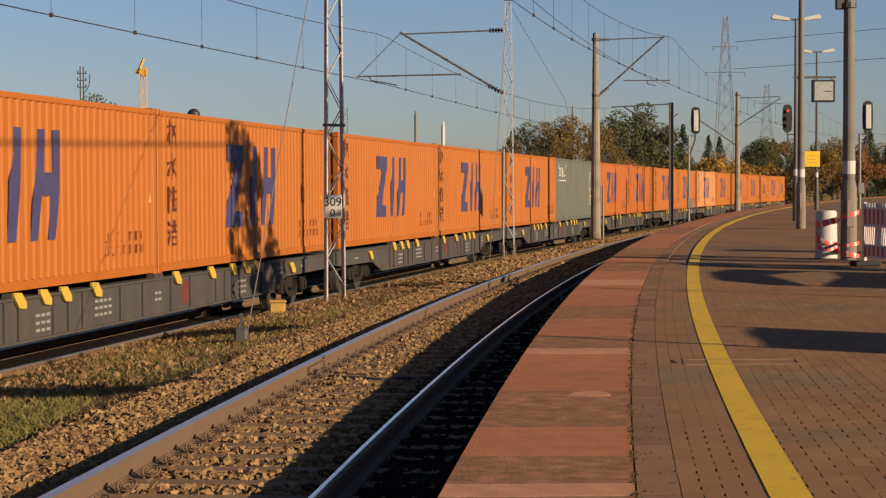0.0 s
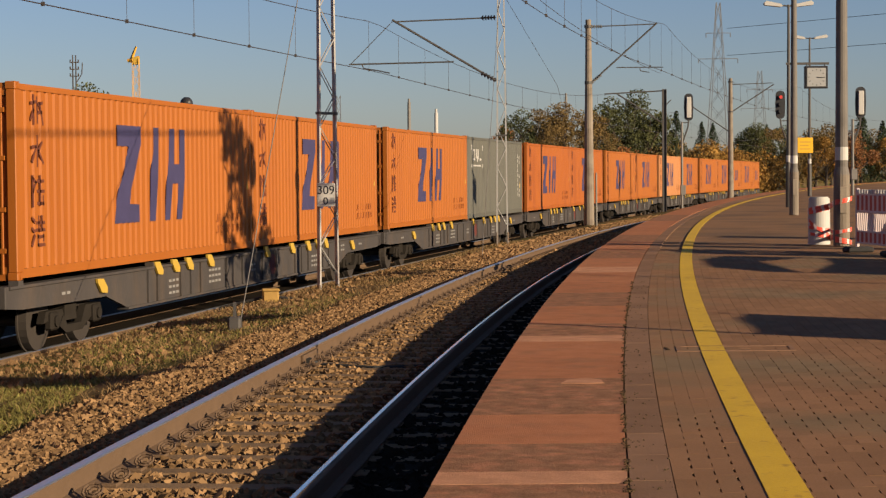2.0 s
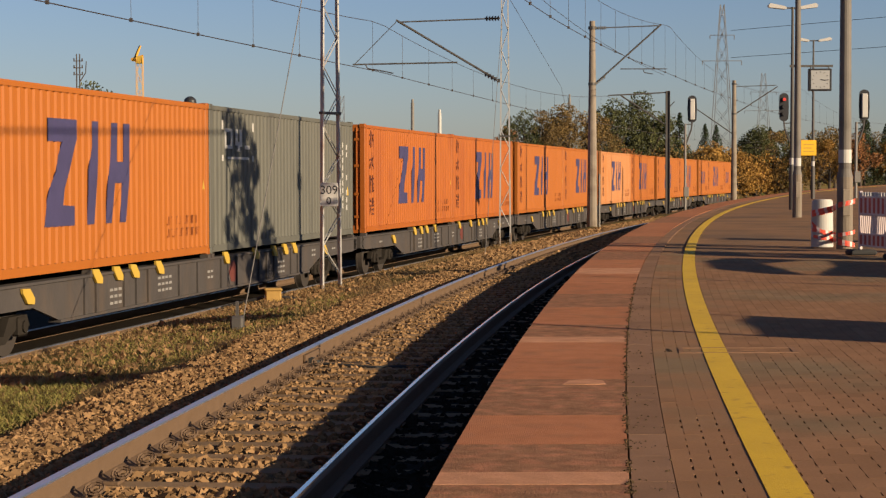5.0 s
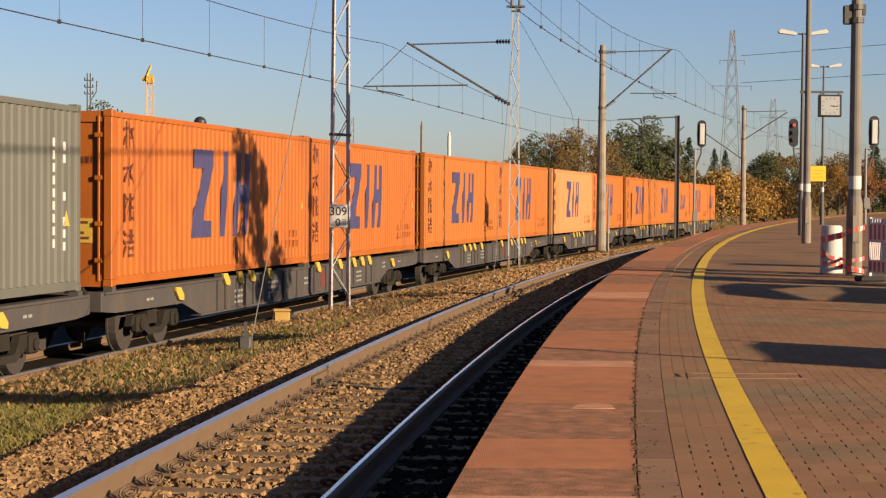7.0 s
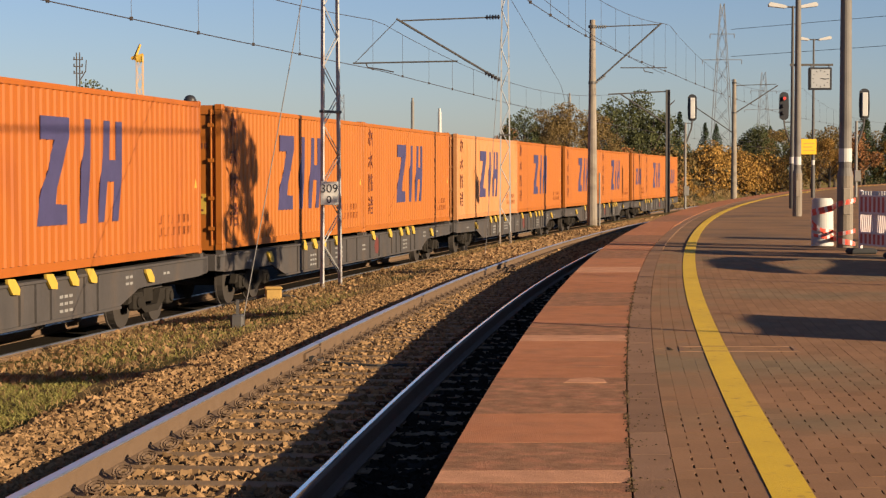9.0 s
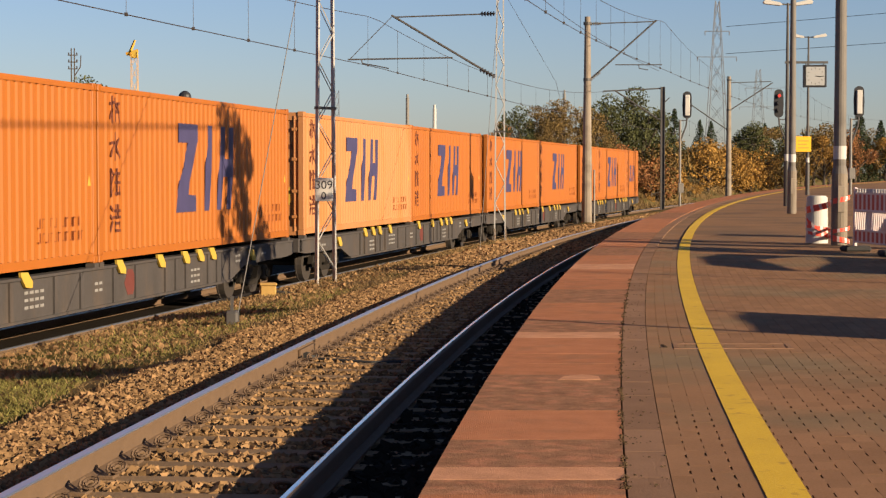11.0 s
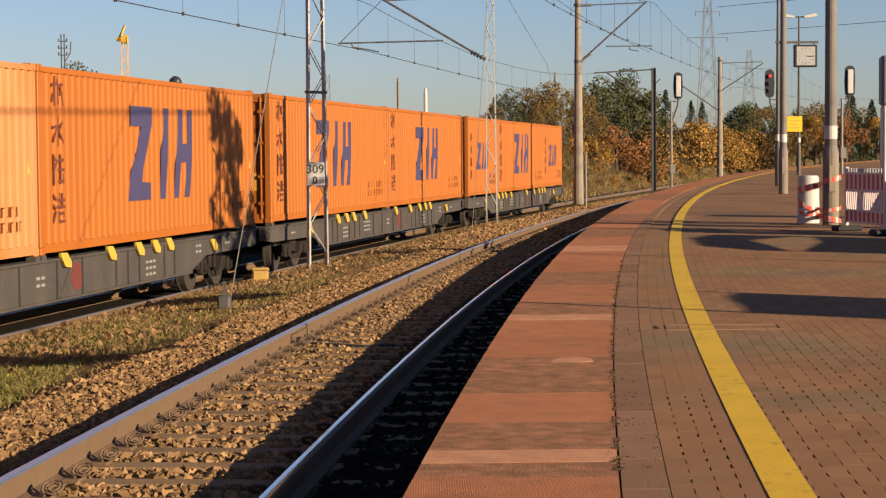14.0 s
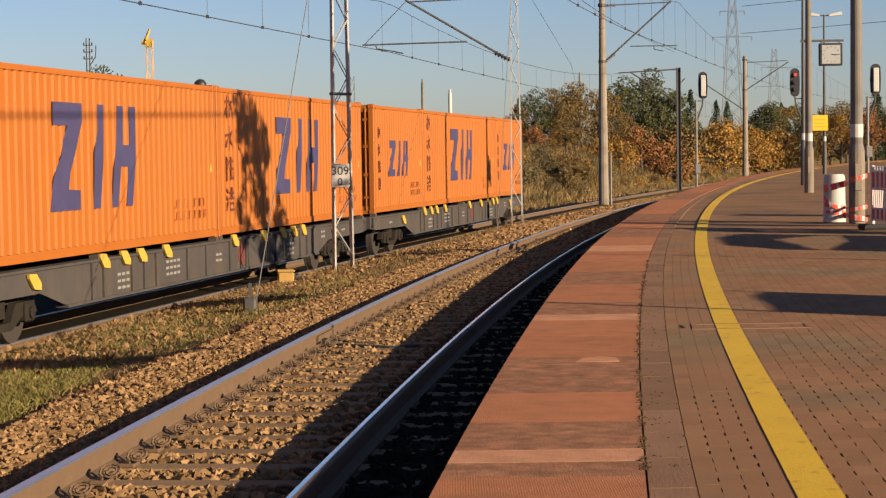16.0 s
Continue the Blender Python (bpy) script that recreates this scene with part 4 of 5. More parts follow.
def tape(pts, label="red and white barrier tape wound round the pole"):
    t = thing("barrier_tape", pose(0, 0, 0), label, "tape", "barrier tapes")
    for i, (a, b) in enumerate(zip(pts, pts[1:])):
        a, b = Vector(a), Vector(b)
        nseg = max(1, int((b - a).length / 0.13))
        for j in range(nseg):
            p0, p1 = a.lerp(b, j / nseg), a.lerp(b, (j + 1) / nseg)
            vs = [p0 + Vector((0, 0, -0.03)), p1 + Vector((0, 0, -0.03)), p1 + Vector((0, 0.008, 0.032)), p0 + Vector((0, 0.008, 0.032))]
            off = Vector((0, -0.004, 0))
            raw("tape_strip", [*vs, *(v + off for v in vs)], [(0, 1, 2, 3), (7, 6, 5, 4), (0, 4, 5, 1), (1, 5, 6, 2), (2, 6, 7, 3), (3, 7, 4, 0)], M_TAPE if (i + j) % 3 else M_PINK, t)


Z36 = plat_z(36)


def round_pts(cx, cy, r, z0, z1, a0, a1, n=9):
    return [(cx + r * math.cos(radians(a0 + (a1 - a0) * i / n)), cy + r * math.sin(radians(a0 + (a1 - a0) * i / n)), z0 + (z1 - z0) * i / n) for i in range(n + 1)]


for a, b, c, d, e, f, g in ((0.66, 0.76, 0.84, 0.92, 180, 310, 360), (0.60, 0.70, 0.80, 0.90, 185, 315, 350), (0.52, 0.10, 0.26, 0.32, 180, 330, 360), (0.34, 0.28, 0.24, 0.34, 185, 320, 355), (0.44, 0.16, 0.10, 0.05, 190, 325, 350), (0.22, 0.14, 0.16, 0.06, 195, 325, 350)):
    tape(round_pts(7.42, 36.0, 0.223, Z36 + a, Z36 + b, e, f) + round_pts(7.70, 35.2, 0.174, Z36 + c, Z36 + d, 205, g), "red and white barrier tape from the drum to the pole")


def barrier(x, y, turn, length, label):
    b = thing("plastic_barrier", pose(x, y, plat_z(y), 0, 0, turn), label, "barrier", "roadworks barriers")
    for x0 in (0.0, length - 0.06):
        bm = bmesh.new()
        box(bm, x0, x0 + 0.06, -0.03, 0.03, 0.06, 1.12, 0.012)
        part("upright", bm, M_PINK, b)
        bm = bmesh.new()
        box(bm, x0 - 0.10, x0 + 0.22, -0.24, 0.24, 0.0, 0.10, 0.03)
        part("rubber_foot", bm, M_RUBBER, b, "black rubber foot")
    for z0, z1 in ((0.16, 0.19), (0.36, 0.39), (0.70, 0.74), (1.0, 1.03)):
        bm = bmesh.new()
        box(bm, 0.06, length - 0.06, -0.025, 0.025, z0, z1, 0.005)
        part("rail", bm, M_PINK, b)
    for (z0, z1) in ((0.74, 1.0), (0.19, 0.36)):
        n = int(length / 0.11)
        for i in range(n):
            u = 0.06 + (length - 0.12) * i / n
            bm = bmesh.new()
            box(bm, u, u + (length - 0.12) / n, -0.02 + 0.003 * (i % 2), 0.02, z0, z1)
            part("panel", bm, M_REDP if i % 2 == 0 else M_PINK, b)
    n = int(length / 0.10)
    for i in range(n):
        u = 0.08 + (length - 0.2) * i / n
        bm = bmesh.new()
        prism(bm, [(u, 0.39), (u + 0.035, 0.39), (u + 0.085, 0.70), (u + 0.05, 0.70)], "y", -0.018, 0.018)
        part("slat", bm, M_PINK, b)
    for i in range(int(length / 0.13)):
        bm = bmesh.new()
        box(bm, 0.08 + i * 0.13, 0.16 + i * 0.13, -0.022, 0.022, 1.03, 1.10, 0.008)
        part("tooth", bm, M_WHITE, b)
    return b


barrier(7.36, 32.5, -83, 1.9, "red and white plastic barrier with slanted slats")
barrier(7.70, 30.3, -12, 2.0, "red and white plastic barrier with slanted slats")
totem = thing("information_totem", pose(8.45, 33.4, plat_z(33)), "tall information column with white body and slate top", "column")
bm = bmesh.new()
box(bm, -0.25, 0.6, -0.12, 0.12, 0.0, 2.2, 0.03)
part("body", bm, M_WHITE, totem)
bm = bmesh.new()
box(bm, -0.28, 0.63, -0.14, 0.14, 2.2, 3.1, 0.05)
part("head", bm, M_SLATE, totem)

# unseen things beside the view, added for the shades they lay on paving, ground and train: placed across (n) and along
# (l) the sun's path
def by_sun(n, l):
    return n * math.sin(SUN_AZ) - l * math.cos(SUN_AZ), n * math.cos(SUN_AZ) + l * math.sin(SUN_AZ)


def facing_sun(name, n, l, label, category, group=""):
    x, y = by_sun(n, l)
    return thing(name, pose(x, y, plat_z(y), 0, 0, 90 - math.degrees(SUN_AZ)), label, category, group)


def slab(name, outline, owner, y0=-0.04, y1=0.04):
    bm = bmesh.new()
    prism(bm, outline, "y", y0, y1)
    return part(name, bm, M_SLATE, owner)


def post(x, h, r, owner):
    bm = bmesh.new()
    rod(bm, (x, 0.1, 0), (x, 0.1, h), r, r * 0.8, 8)
    return part("post", bm, M_STEEL, owner)


# unseen board: its slanted top follows the broad shade on the near paving
nb = facing_sun("notice_board", 16.35, 0.0, "unseen broad slate board on two posts, outline taken from its shade", "notice board")
slab("panel", [(-1.05, 0.06), (1.05, 0.06), (1.05, 2.26), (0.5, 2.22), (-0.6, 2.02), (-1.05, 1.96)], nb)
post(1.0, 2.42, 0.035, nb)
post(-1.0, 1.9, 0.035, nb)
# unseen shelter: panel, gap and roof are cut to fit the farther shade
sh = facing_sun("waiting_shelter", 26.7, 3.6, "unseen shelter with an open band, outline taken from its shade", "shelter")
slab("back_panel", [(-2.1, 0.05), (2.1, 0.05), (2.1, 2.36), (0.4, 2.12), (-1.9, 1.92), (-2.1, 1.9)], sh)
slab("roof", [(-2.1, 1.96), (-1.6, 2.06), (0.6, 2.50), (1.9, 2.46), (2.1, 2.36), (2.1, 2.86), (0.8, 2.80), (-1.3, 2.46), (-2.1, 2.1)], sh)
for x0, hh in ((-1.95, 2.05), (1.95, 2.8)):
    post(x0, hh, 0.05, sh)
# unseen block, added to cast one short bar of shade
cab = facing_sun("control_cabinet", 37.2, 12.0, "unseen low block added for a short bar of shade", "cabinet")
slab("housing", [(-0.4, 0.0), (0.4, 0.0), (0.4, 1.6), (-0.4, 1.6)], cab, -0.25, 0.25)
# unseen post and thick cable, added to draw a shade line along the containers
lp = facing_sun("cable_post", 28.6, 6.5, "unseen slim post added to carry the shade cable", "pole")
post(0, 7.6, 0.035, lp)
cx1, cy1 = by_sun(28.6, 6.5)
wire("platform_cable", [(cx1 - 1.3 * (i / 16), cy1 - 34 * i / 16, 7.45 + 0.8 * i / 16) for i in range(17)], 0.026, "unseen thick cable added for a line of shade on the containers", "wire", "overhead wires")
# unseen bracketed plates, added to throw two dark patches beside the track
for n, l, sz, w, hh in ((15.35, 1.05, 2.74, 0.55, 0.30), (22.8, 5.1, 2.75, 0.75, 0.28)):
    ps = facing_sun("platform_sign", n, l, "unseen plate on a bracketed slim post, added for a patch of shade", "sign", "platform signs")
    slab("plate", [(-1.8 - w, sz), (-1.8 + w, sz), (-1.8 + w, sz + 2 * hh), (-1.8 - w, sz + 2 * hh)], ps, -0.03, 0.03)
    post(0, sz + hh, 0.05, ps)
    bm = bmesh.new()
    rod(bm, (0, 0.05, sz + hh), (-1.8 + w, 0.02, sz + hh), 0.02, n=6)
    part("bracket", bm, M_STEEL, ps)

# ---- small track-side things ----
bx = thing("point_box", pose(-2.95, 33.0, ground_z(-2.95, 33.0) - 0.02, 0, 0, 8), "small yellow track-side connection box", "connection box")
bm = bmesh.new()
box(bm, -0.14, 0.14, -0.13, 0.13, 0.0, 0.22, 0.02)
part("housing", bm, M_TAN, bx)
bm = bmesh.new()
box(bm, -0.16, 0.16, -0.15, 0.15, 0.21, 0.26, 0.02)
part("lid", bm, M_TAN, bx)
bm = bmesh.new()
rod(bm, (0.16, 0, 0.1), (1.0, -0.2, 0.0), 0.025, n=6)
rod(bm, (-0.16, 0, 0.1), (-0.9, 0.3, -0.1), 0.03, n=6)
part("cable", bm, M_RUBBER, bx)


# ---- trees, scrub and distance ----
def A2(y):
    return (axis2(y) - bend(y)) / Q


def leaf_cloud(rng, centres, n, size, flat_y=1.0):
    """Many small bent leaf sprays round the centres (x, y, z, radius)."""
    cs = np.array(centres)
    k = rng.integers(0, len(cs), n)
    d = rng.normal(size=(n, 3))
    d /= np.linalg.norm(d, axis=1)[:, None]
    r = rng.uniform(0.35, 1.0, n) ** 0.5
    p = cs[k, :3] + d * (cs[k, 3] * r)[:, None] * np.array([1, flat_y, 0.85])
    u = rng.normal(size=(n, 3))
    u /= np.linalg.norm(u, axis=1)[:, None]
    v = np.cross(u, rng.normal(size=(n, 3)))
    v /= np.linalg.norm(v, axis=1)[:, None]
    s = size * rng.uniform(0.6, 1.5, n)[:, None]
    a, b, c, e = p - u * s, p - v * s * 0.6, p + u * s, p + v * s * 0.6 + np.cross(u, v) * s * 0.4
    vs = np.stack([a, b, c, e], 1).reshape(-1, 3)
    f = [(4 * i, 4 * i + 1, 4 * i + 2, 4 * i + 3) for i in range(n)]
    return vs, f


def tree_meshes(seed, h, spread, trunk_h, kind, n=5200, size=0.095):
    rng = np.random.default_rng(seed)
    bm = bmesh.new()
    rod(bm, (0, 0, -0.4), (0.05 * h * rng.uniform(-1, 1), 0, h * 0.55), 0.045 * h ** 0.9, 0.02 * h ** 0.9, 8)
    cen = []
    for i in range(16):
        a = rng.uniform(0, 2 * math.pi)
        zz = trunk_h + (h - trunk_h) * (0.15 + 0.8 * i / 15)
        taper = math.sin(math.pi * min(0.95, 0.18 + 0.78 * i / 15)) ** 0.7
        rr = spread * taper * rng.uniform(0.35, 0.95)
        c = Vector((rr * math.cos(a), rr * math.sin(a), zz * rng.uniform(0.9, 1.05)))
        rod(bm, (0, 0, min(h * 0.5, max(trunk_h * 0.6, zz * 0.55))), c, 0.011 * h, 0.004 * h, 5)
        cen.append((*c, spread * rng.uniform(0.25, 0.46)))
    me = bpy.data.meshes.new("trunk")
    bm.to_mesh(me)
    bm.free()
    me.materials.append(M_BARK)
    vs, f = leaf_cloud(rng, cen, n, size)
    ml = bpy.data.meshes.new("crown")
    ml.from_pydata(vs.tolist(), [], f)
    ml.materials.append(LEAF[kind])
    return me, ml


def conifer_meshes(seed, h):
    rng = np.random.default_rng(seed)
    bm = bmesh.new()
    rod(bm, (0, 0, -0.4), (0, 0, h), 0.02 * h, 0.004 * h, 7)
    cen = []
    for i in range(26):
        z = h * (0.12 + 0.86 * i / 25)
        rr = 0.28 * h * (1 - z / h) + 0.1
        for j in range(4):
            a = rng.uniform(0, 2 * math.pi)
            cen.append((rr * 0.6 * math.cos(a), rr * 0.6 * math.sin(a), z - 0.1 * rr, 0.5 * rr + 0.05))
    me = bpy.data.meshes.new("trunk")
    bm.to_mesh(me)
    bm.free()
    me.materials.append(M_BARK)
    vs, f = leaf_cloud(rng, cen, 4200, 0.085)
    ml = bpy.data.meshes.new("crown")
    ml.from_pydata(vs.tolist(), [], f)
    ml.materials.append(LEAF["dark"])
    return me, ml


def plant(name, meshes, x, y, z, s, turn, label, category, group):
    t = thing(name, pose(x, y, z, 0, 0, turn) @ Matrix.Scale(s, 4), label, category, group)
    for nm, me in zip(("trunk", "crown"), meshes):
        ob = new(nm, me)
        ob.parent = t
    return t


TREES = {k: [tree_meshes(11 + 7 * i + 31 * j, 7.0, 3.0, 1.6, k) for j in range(2)] for i, k in enumerate(("green", "olive", "amber", "rust"))}
BUSHES = {k: [tree_meshes(211 + 7 * i + 31 * j, 2.4, 1.7, 0.2, k, 1700, 0.07) for j in range(2)] for i, k in enumerate(("olive", "amber", "rust", "sage", "green"))}
FIRS = [conifer_meshes(401 + i, 9.0) for i in range(2)]
rr = random.Random(5)


def at_px(px, y):
    """x of a place y metres on that shows px steps right of the middle, out of 3292 to the metre."""
    return px / 3292 * y


# the wooded bank beyond the goods line: (aside, distance, top height, kind)
for px, y, top, kind in ((150, 150, 6.6, "green"), (185, 158, 7.0, "olive"), (225, 150, 7.2, "olive"), (262, 152, 6.6, "olive"), (318, 165, 8.0, "green"), (345, 172, 8.9, "green"), (372, 168, 7.6, "green"),
                         (285, 160, 6.4, "olive"), (120, 170, 6.0, "rust"), (205, 140, 5.4, "olive"), (560, 262, 9.0, "green"), (590, 270, 8.2, "olive"), (545, 300, 8.6, "green"), (610, 290, 9.4, "green"),
                         (672, 262, 7.6, "olive"), (700, 280, 8.6, "olive"), (735, 270, 6.6, "green"), (770, 262, 7.4, "olive"), (800, 250, 6.2, "amber"), (660, 300, 8.4, "green"), (-615, 250, 13.6, "green"), (-598, 255, 13.0, "olive"), (690, 230, 6.0, "amber"), (745, 230, 6.5, "rust"), (640, 240, 6.0, "olive"), (850, 240, 7.6, "green")):
    x = at_px(px, y)
    z = ground_z(x, y) - 0.2
    plant("tree", rr.choice(TREES[kind]), x, y, z, (top - z) / 7.2, rr.uniform(0, 360), {"green": "dark green broadleaf tree in early autumn", "olive": "olive-brown broadleaf tree in autumn leaf", "amber": "golden-yellow autumn tree beyond the tracks", "rust": "rust-red autumn tree beyond the tracks"}[kind], "tree", "trees beyond the line")
for px, y, top in ((425, 200, 8.5), (470, 230, 8.2), (490, 250, 8.6), (752, 250, 10.5), (790, 260, 9.0), (585, 330, 10.5)):
    x = at_px(px, y)
    z = ground_z(x, y) - 0.2
    plant("fir_tree", rr.choice(FIRS), x, y, z, (top - z) / 9.0, rr.uniform(0, 360), "dark green pointed fir tree", "tree", "trees beyond the line")


def leaning_tree():
    """A thinly leaved tree behind the platform, whose shade falls on the passing train."""
    rng = np.random.default_rng(77)
    x, y = by_sun(30.6, 5.7)
    t = thing("tree", pose(x, y, plat_z(y), 0, 0, -math.degrees(SUN_AZ)), "thinly leaved leaning tree behind the platform", "tree", "trees beyond the line")
    bm = bmesh.new()
    fork, top = Vector((0.0, -0.4, 4.6)), Vector((0.1, -1.9, 8.5))
    rod(bm, (0, 0, -0.3), fork, 0.15, 0.10, 9)
    rod(bm, fork, top, 0.10, 0.03, 7)
    cen = []
    for i in range(74):
        zt = -0.6 + 3.1 * rng.random() ** 1.2
        reach = 29.0 + 0.88 * (2.9 - zt)
        n = 28.1 + (reach - 28.1) * rng.random() ** 0.75
        c = Vector((rng.uniform(-0.7, 0.7), n - 30.6, 5.4 + zt))
        s = fork.lerp(top, max(0.0, min(1.0, (c.z - 5.4) / 4.0)))
        rod(bm, s, c, 0.03, 0.008, 5)
        cen.append((*c, rng.uniform(0.14, 0.36)))
    part("trunk", bm, M_BARK, t)
    vs, f = leaf_cloud(rng, cen, 4300, 0.07)
    raw("crown", vs.tolist(), f, LEAF["olive"], t)


leaning_tree()
bush_rows = []
for i in range(46):
    px, y = 120 + i * 9.6 + rr.uniform(-8, 8), 138 + rr.uniform(-6, 14) + i * 0.9
    bush_rows.append((px, y, 3.3 + rr.uniform(-1.0, 1.0), rr.choice(("amber", "amber", "rust", "olive", "amber", "amber", "rust"))))
for i in range(40):
    px, y = 130 + i * 10.5 + rr.uniform(-8, 8), 104 + rr.uniform(-6, 12) + i * 1.2
    if px > 270 or i % 4 == 0:
        bush_rows.append((px, y, 0.9 + rr.uniform(-0.6, 0.7), rr.choice(("sage", "sage", "sage", "olive"))))
for i in range(26):
    bush_rows.append((430 + i * 14 + rr.uniform(-6, 6), 262 + rr.uniform(-10, 14), 3.6 + rr.uniform(-0.8, 1.8), rr.choice(("amber", "olive", "sage", "amber"))))
for i in range(18):
    bush_rows.append((500 + i * 6 + rr.uniform(-4, 4), rr.uniform(196, 236), 2.6 + rr.uniform(-0.8, 1.6), rr.choice(("amber", "olive", "sage"))))
for i in range(54):
    y = rr.uniform(74, 135)
    x = axis2(y) - rr.uniform(3.6, 9.5)
    bush_rows.append((x / y * 3292, y, ground_z(x, y) + rr.uniform(0.4, 1.1), rr.choice(("sage", "sage", "olive"))))
for i in range(34):
    bush_rows.append((425 + i * 5.2 + rr.uniform(-5, 5), rr.uniform(205, 262), 4.3 + rr.uniform(-1.4, 1.6), rr.choice(("amber", "rust", "olive", "amber", "sage"))))
for i in range(60):
    y = rr.uniform(115, 205)
    x = axis2(y) - rr.uniform(3.6, 9.0)
    bush_rows.append((x / y * 3292, y, ground_z(x, y) + rr.uniform(0.4, 1.3), rr.choice(("sage", "sage", "olive", "amber"))))
for px, y, top, kind in bush_rows:
    x = at_px(px, y)
    d = (x - bend(y)) / Q
    if A2(y) - 3.3 < d < 6:
        continue
    z = ground_z(x, y) - 0.1
    plant("bush", rr.choice(BUSHES[kind]), x, y, z, max(0.2, (top - z) / 2.6), rr.uniform(0, 360), {"sage": "grey-green scrub bush on the bank", "olive": "olive-brown bush on the bank", "green": "dark green bush on the bank", "amber": "yellow autumn bush on the bank", "rust": "rust-orange autumn bush on the bank"}[kind], "bush", "bushes on the bank")


def blades(name, spots, hmin, hmax, width, material, label, seed, lean=0.35):
    """Grass as single bent blades; spots: (x, y) array."""
    rng = np.random.default_rng(seed)
    n = len(spots)
    z = np.array([ground_z(x, y) for x, y in spots])
    h = rng.uniform(hmin, hmax, n)
    a = rng.uniform(0, 2 * math.pi, n)
    ln = rng.normal(0, lean, (n, 2)) * h[:, None]
    base = np.column_stack([spots, z - 0.02])
    off = np.column_stack([np.cos(a), np.sin(a), np.zeros(n)]) * width
    midp = base + np.column_stack([ln * 0.35, h * 0.6])
    tip = base + np.column_stack([ln, h])
    vs = np.stack([base - off, base + off, midp + off * 0.8, midp - off * 0.8, tip], 1).reshape(-1, 3)
    fs = []
    for i in range(n):
        b = 5 * i
        fs += [(b, b + 1, b + 2, b + 3), (b + 3, b + 2, b + 4)]
    tagged(raw(name, vs.tolist(), fs, material), label, "grass", "", "stuff")


def scatter(seed, n, y0, y1, dfun0, dfun1, keep=0.0, power=1.0):
    rng = np.random.default_rng(seed)
    out = []
    while len(out) < n:
        y = y0 + (y1 - y0) * rng.random() ** power
        d = dfun0(y) + (dfun1(y) - dfun0(y)) * rng.random()
        x = line(y, d)
        if keep and noise.noise((x * 0.45, y * 0.22, 7)) < keep * rng.random() - 0.15:
            continue
        out.append((x, y))
    return np.array(out)


blades("dry_bank_grass", scatter(1, 42000, 60, 175, lambda y: A2(y) - 16, lambda y: A2(y) - 2.6), 0.12, 0.5, 0.018, LEAF["straw"], "tall dry straw-coloured grass on the bank", 1)
blades("bank_scrub", scatter(2, 20000, 70, 175, lambda y: A2(y) - 18, lambda y: A2(y) - 5.0), 0.15, 0.6, 0.03, LEAF["sage"], "grey-green weeds among the dry grass", 2)
blades("curve_grass", scatter(6, 42000, 110, 235, lambda y: A2(y) - 15, lambda y: A2(y) - 2.2), 0.12, 0.5, 0.026, LEAF["straw"], "tall dry grass along the curve", 6)
blades("green_grass", scatter(3, 7000, 20, 34, lambda y: A2(y) + 2.2, lambda y: RAIL_L - 1.7, 0.3), 0.03, 0.075, 0.006, LEAF["grass"], "short green grass between the tracks", 3, 0.6)
blades("near_grass", scatter(4, 30000, 12.5, 19.0, lambda y: -7.6, lambda y: RAIL_L - 1.35 - 0.1 * (y - 12.5)), 0.03, 0.08, 0.006, LEAF["grass"], "short green grass near the track", 4, 0.6)
blades("brown_grass", scatter(5, 34000, 13, 60, lambda y: A2(y) + 1.9, lambda y: RAIL_L - 1.35), 0.03, 0.10, 0.006, LEAF["straw"], "dry brown grass between the tracks", 5, 0.7)


# ---- distant things ----
def lattice_tower(name, x, y, z, h, w0, w1, material, label, category, arms=(), r=0.09):
    t = thing(name, pose(x, y, z), label, category)
    n = 9
    for sx in (-1, 1):
        for sy in (-1, 1):
            bm = bmesh.new()
            rod(bm, (sx * w0 / 2, sy * w0 / 2, 0), (sx * w1 / 2, sy * w1 / 2, h), r, r * 0.7, 4)
            part("leg", bm, material, t)
    for i in range(n):
        z0, z1 = h * (1 - (1 - i / n) ** 1.0), h * (i + 1) / n
        wa, wb = w0 + (w1 - w0) * z0 / h, w0 + (w1 - w0) * z1 / h
        for sy in (-1, 1):
            for sg in (-1, 1):
                bm = bmesh.new()
                rod(bm, (-sg * wa / 2, sy * wa / 2, z0), (sg * wb / 2, sy * wb / 2, z1), r * 0.38, n=4)
                part("brace", bm, material, t)
    for z0, half in arms:
        bm = bmesh.new()
        prism(bm, [(-half, z0 + 0.07), (-half, z0 - 0.07), (half, z0 - 0.07), (half, z0 + 0.07)], "y", -0.12, 0.12)
        for sx in (-1, 1):
            rod(bm, (sx * half, 0, z0), (sx * half, 0, z0 - 0.9), 0.10, n=5)
        part("cross_arm", bm, material, t)
    return t


lattice_tower("power_pylon", 60.7, 400, -1, 39.5, 5.4, 0.8, M_PYLON, "grey lattice power pylon", "pylon", ((27.5, 4.2), (33, 2.6)), 0.12)
lattice_tower("power_pylon", 104.4, 600, -1, 36, 6, 1.2, M_PYLON, "grey lattice power pylon far behind the trees", "pylon", ((24, 6), (30, 4.2)), 0.12)
lattice_tower("radio_mast", -13.0, 250, 0, 12.6, 0.7, 0.5, M_PYLON, "thin grey lattice mast", "mast", (), 0.06)
lattice_tower("tower_crane", -80.2, 500, 0, 34, 1.7, 1.7, M_CRANE, "yellow lattice tower crane", "crane", (), 0.10)
jib = thing("crane_jib", pose(-80.2, 500, 34), "yellow luffed crane jib with a cab", "crane")
bm = bmesh.new()
rod(bm, (-1.5, 0, -1.0), (0.2, 0, 3.2), 0.5, 0.3, 4)
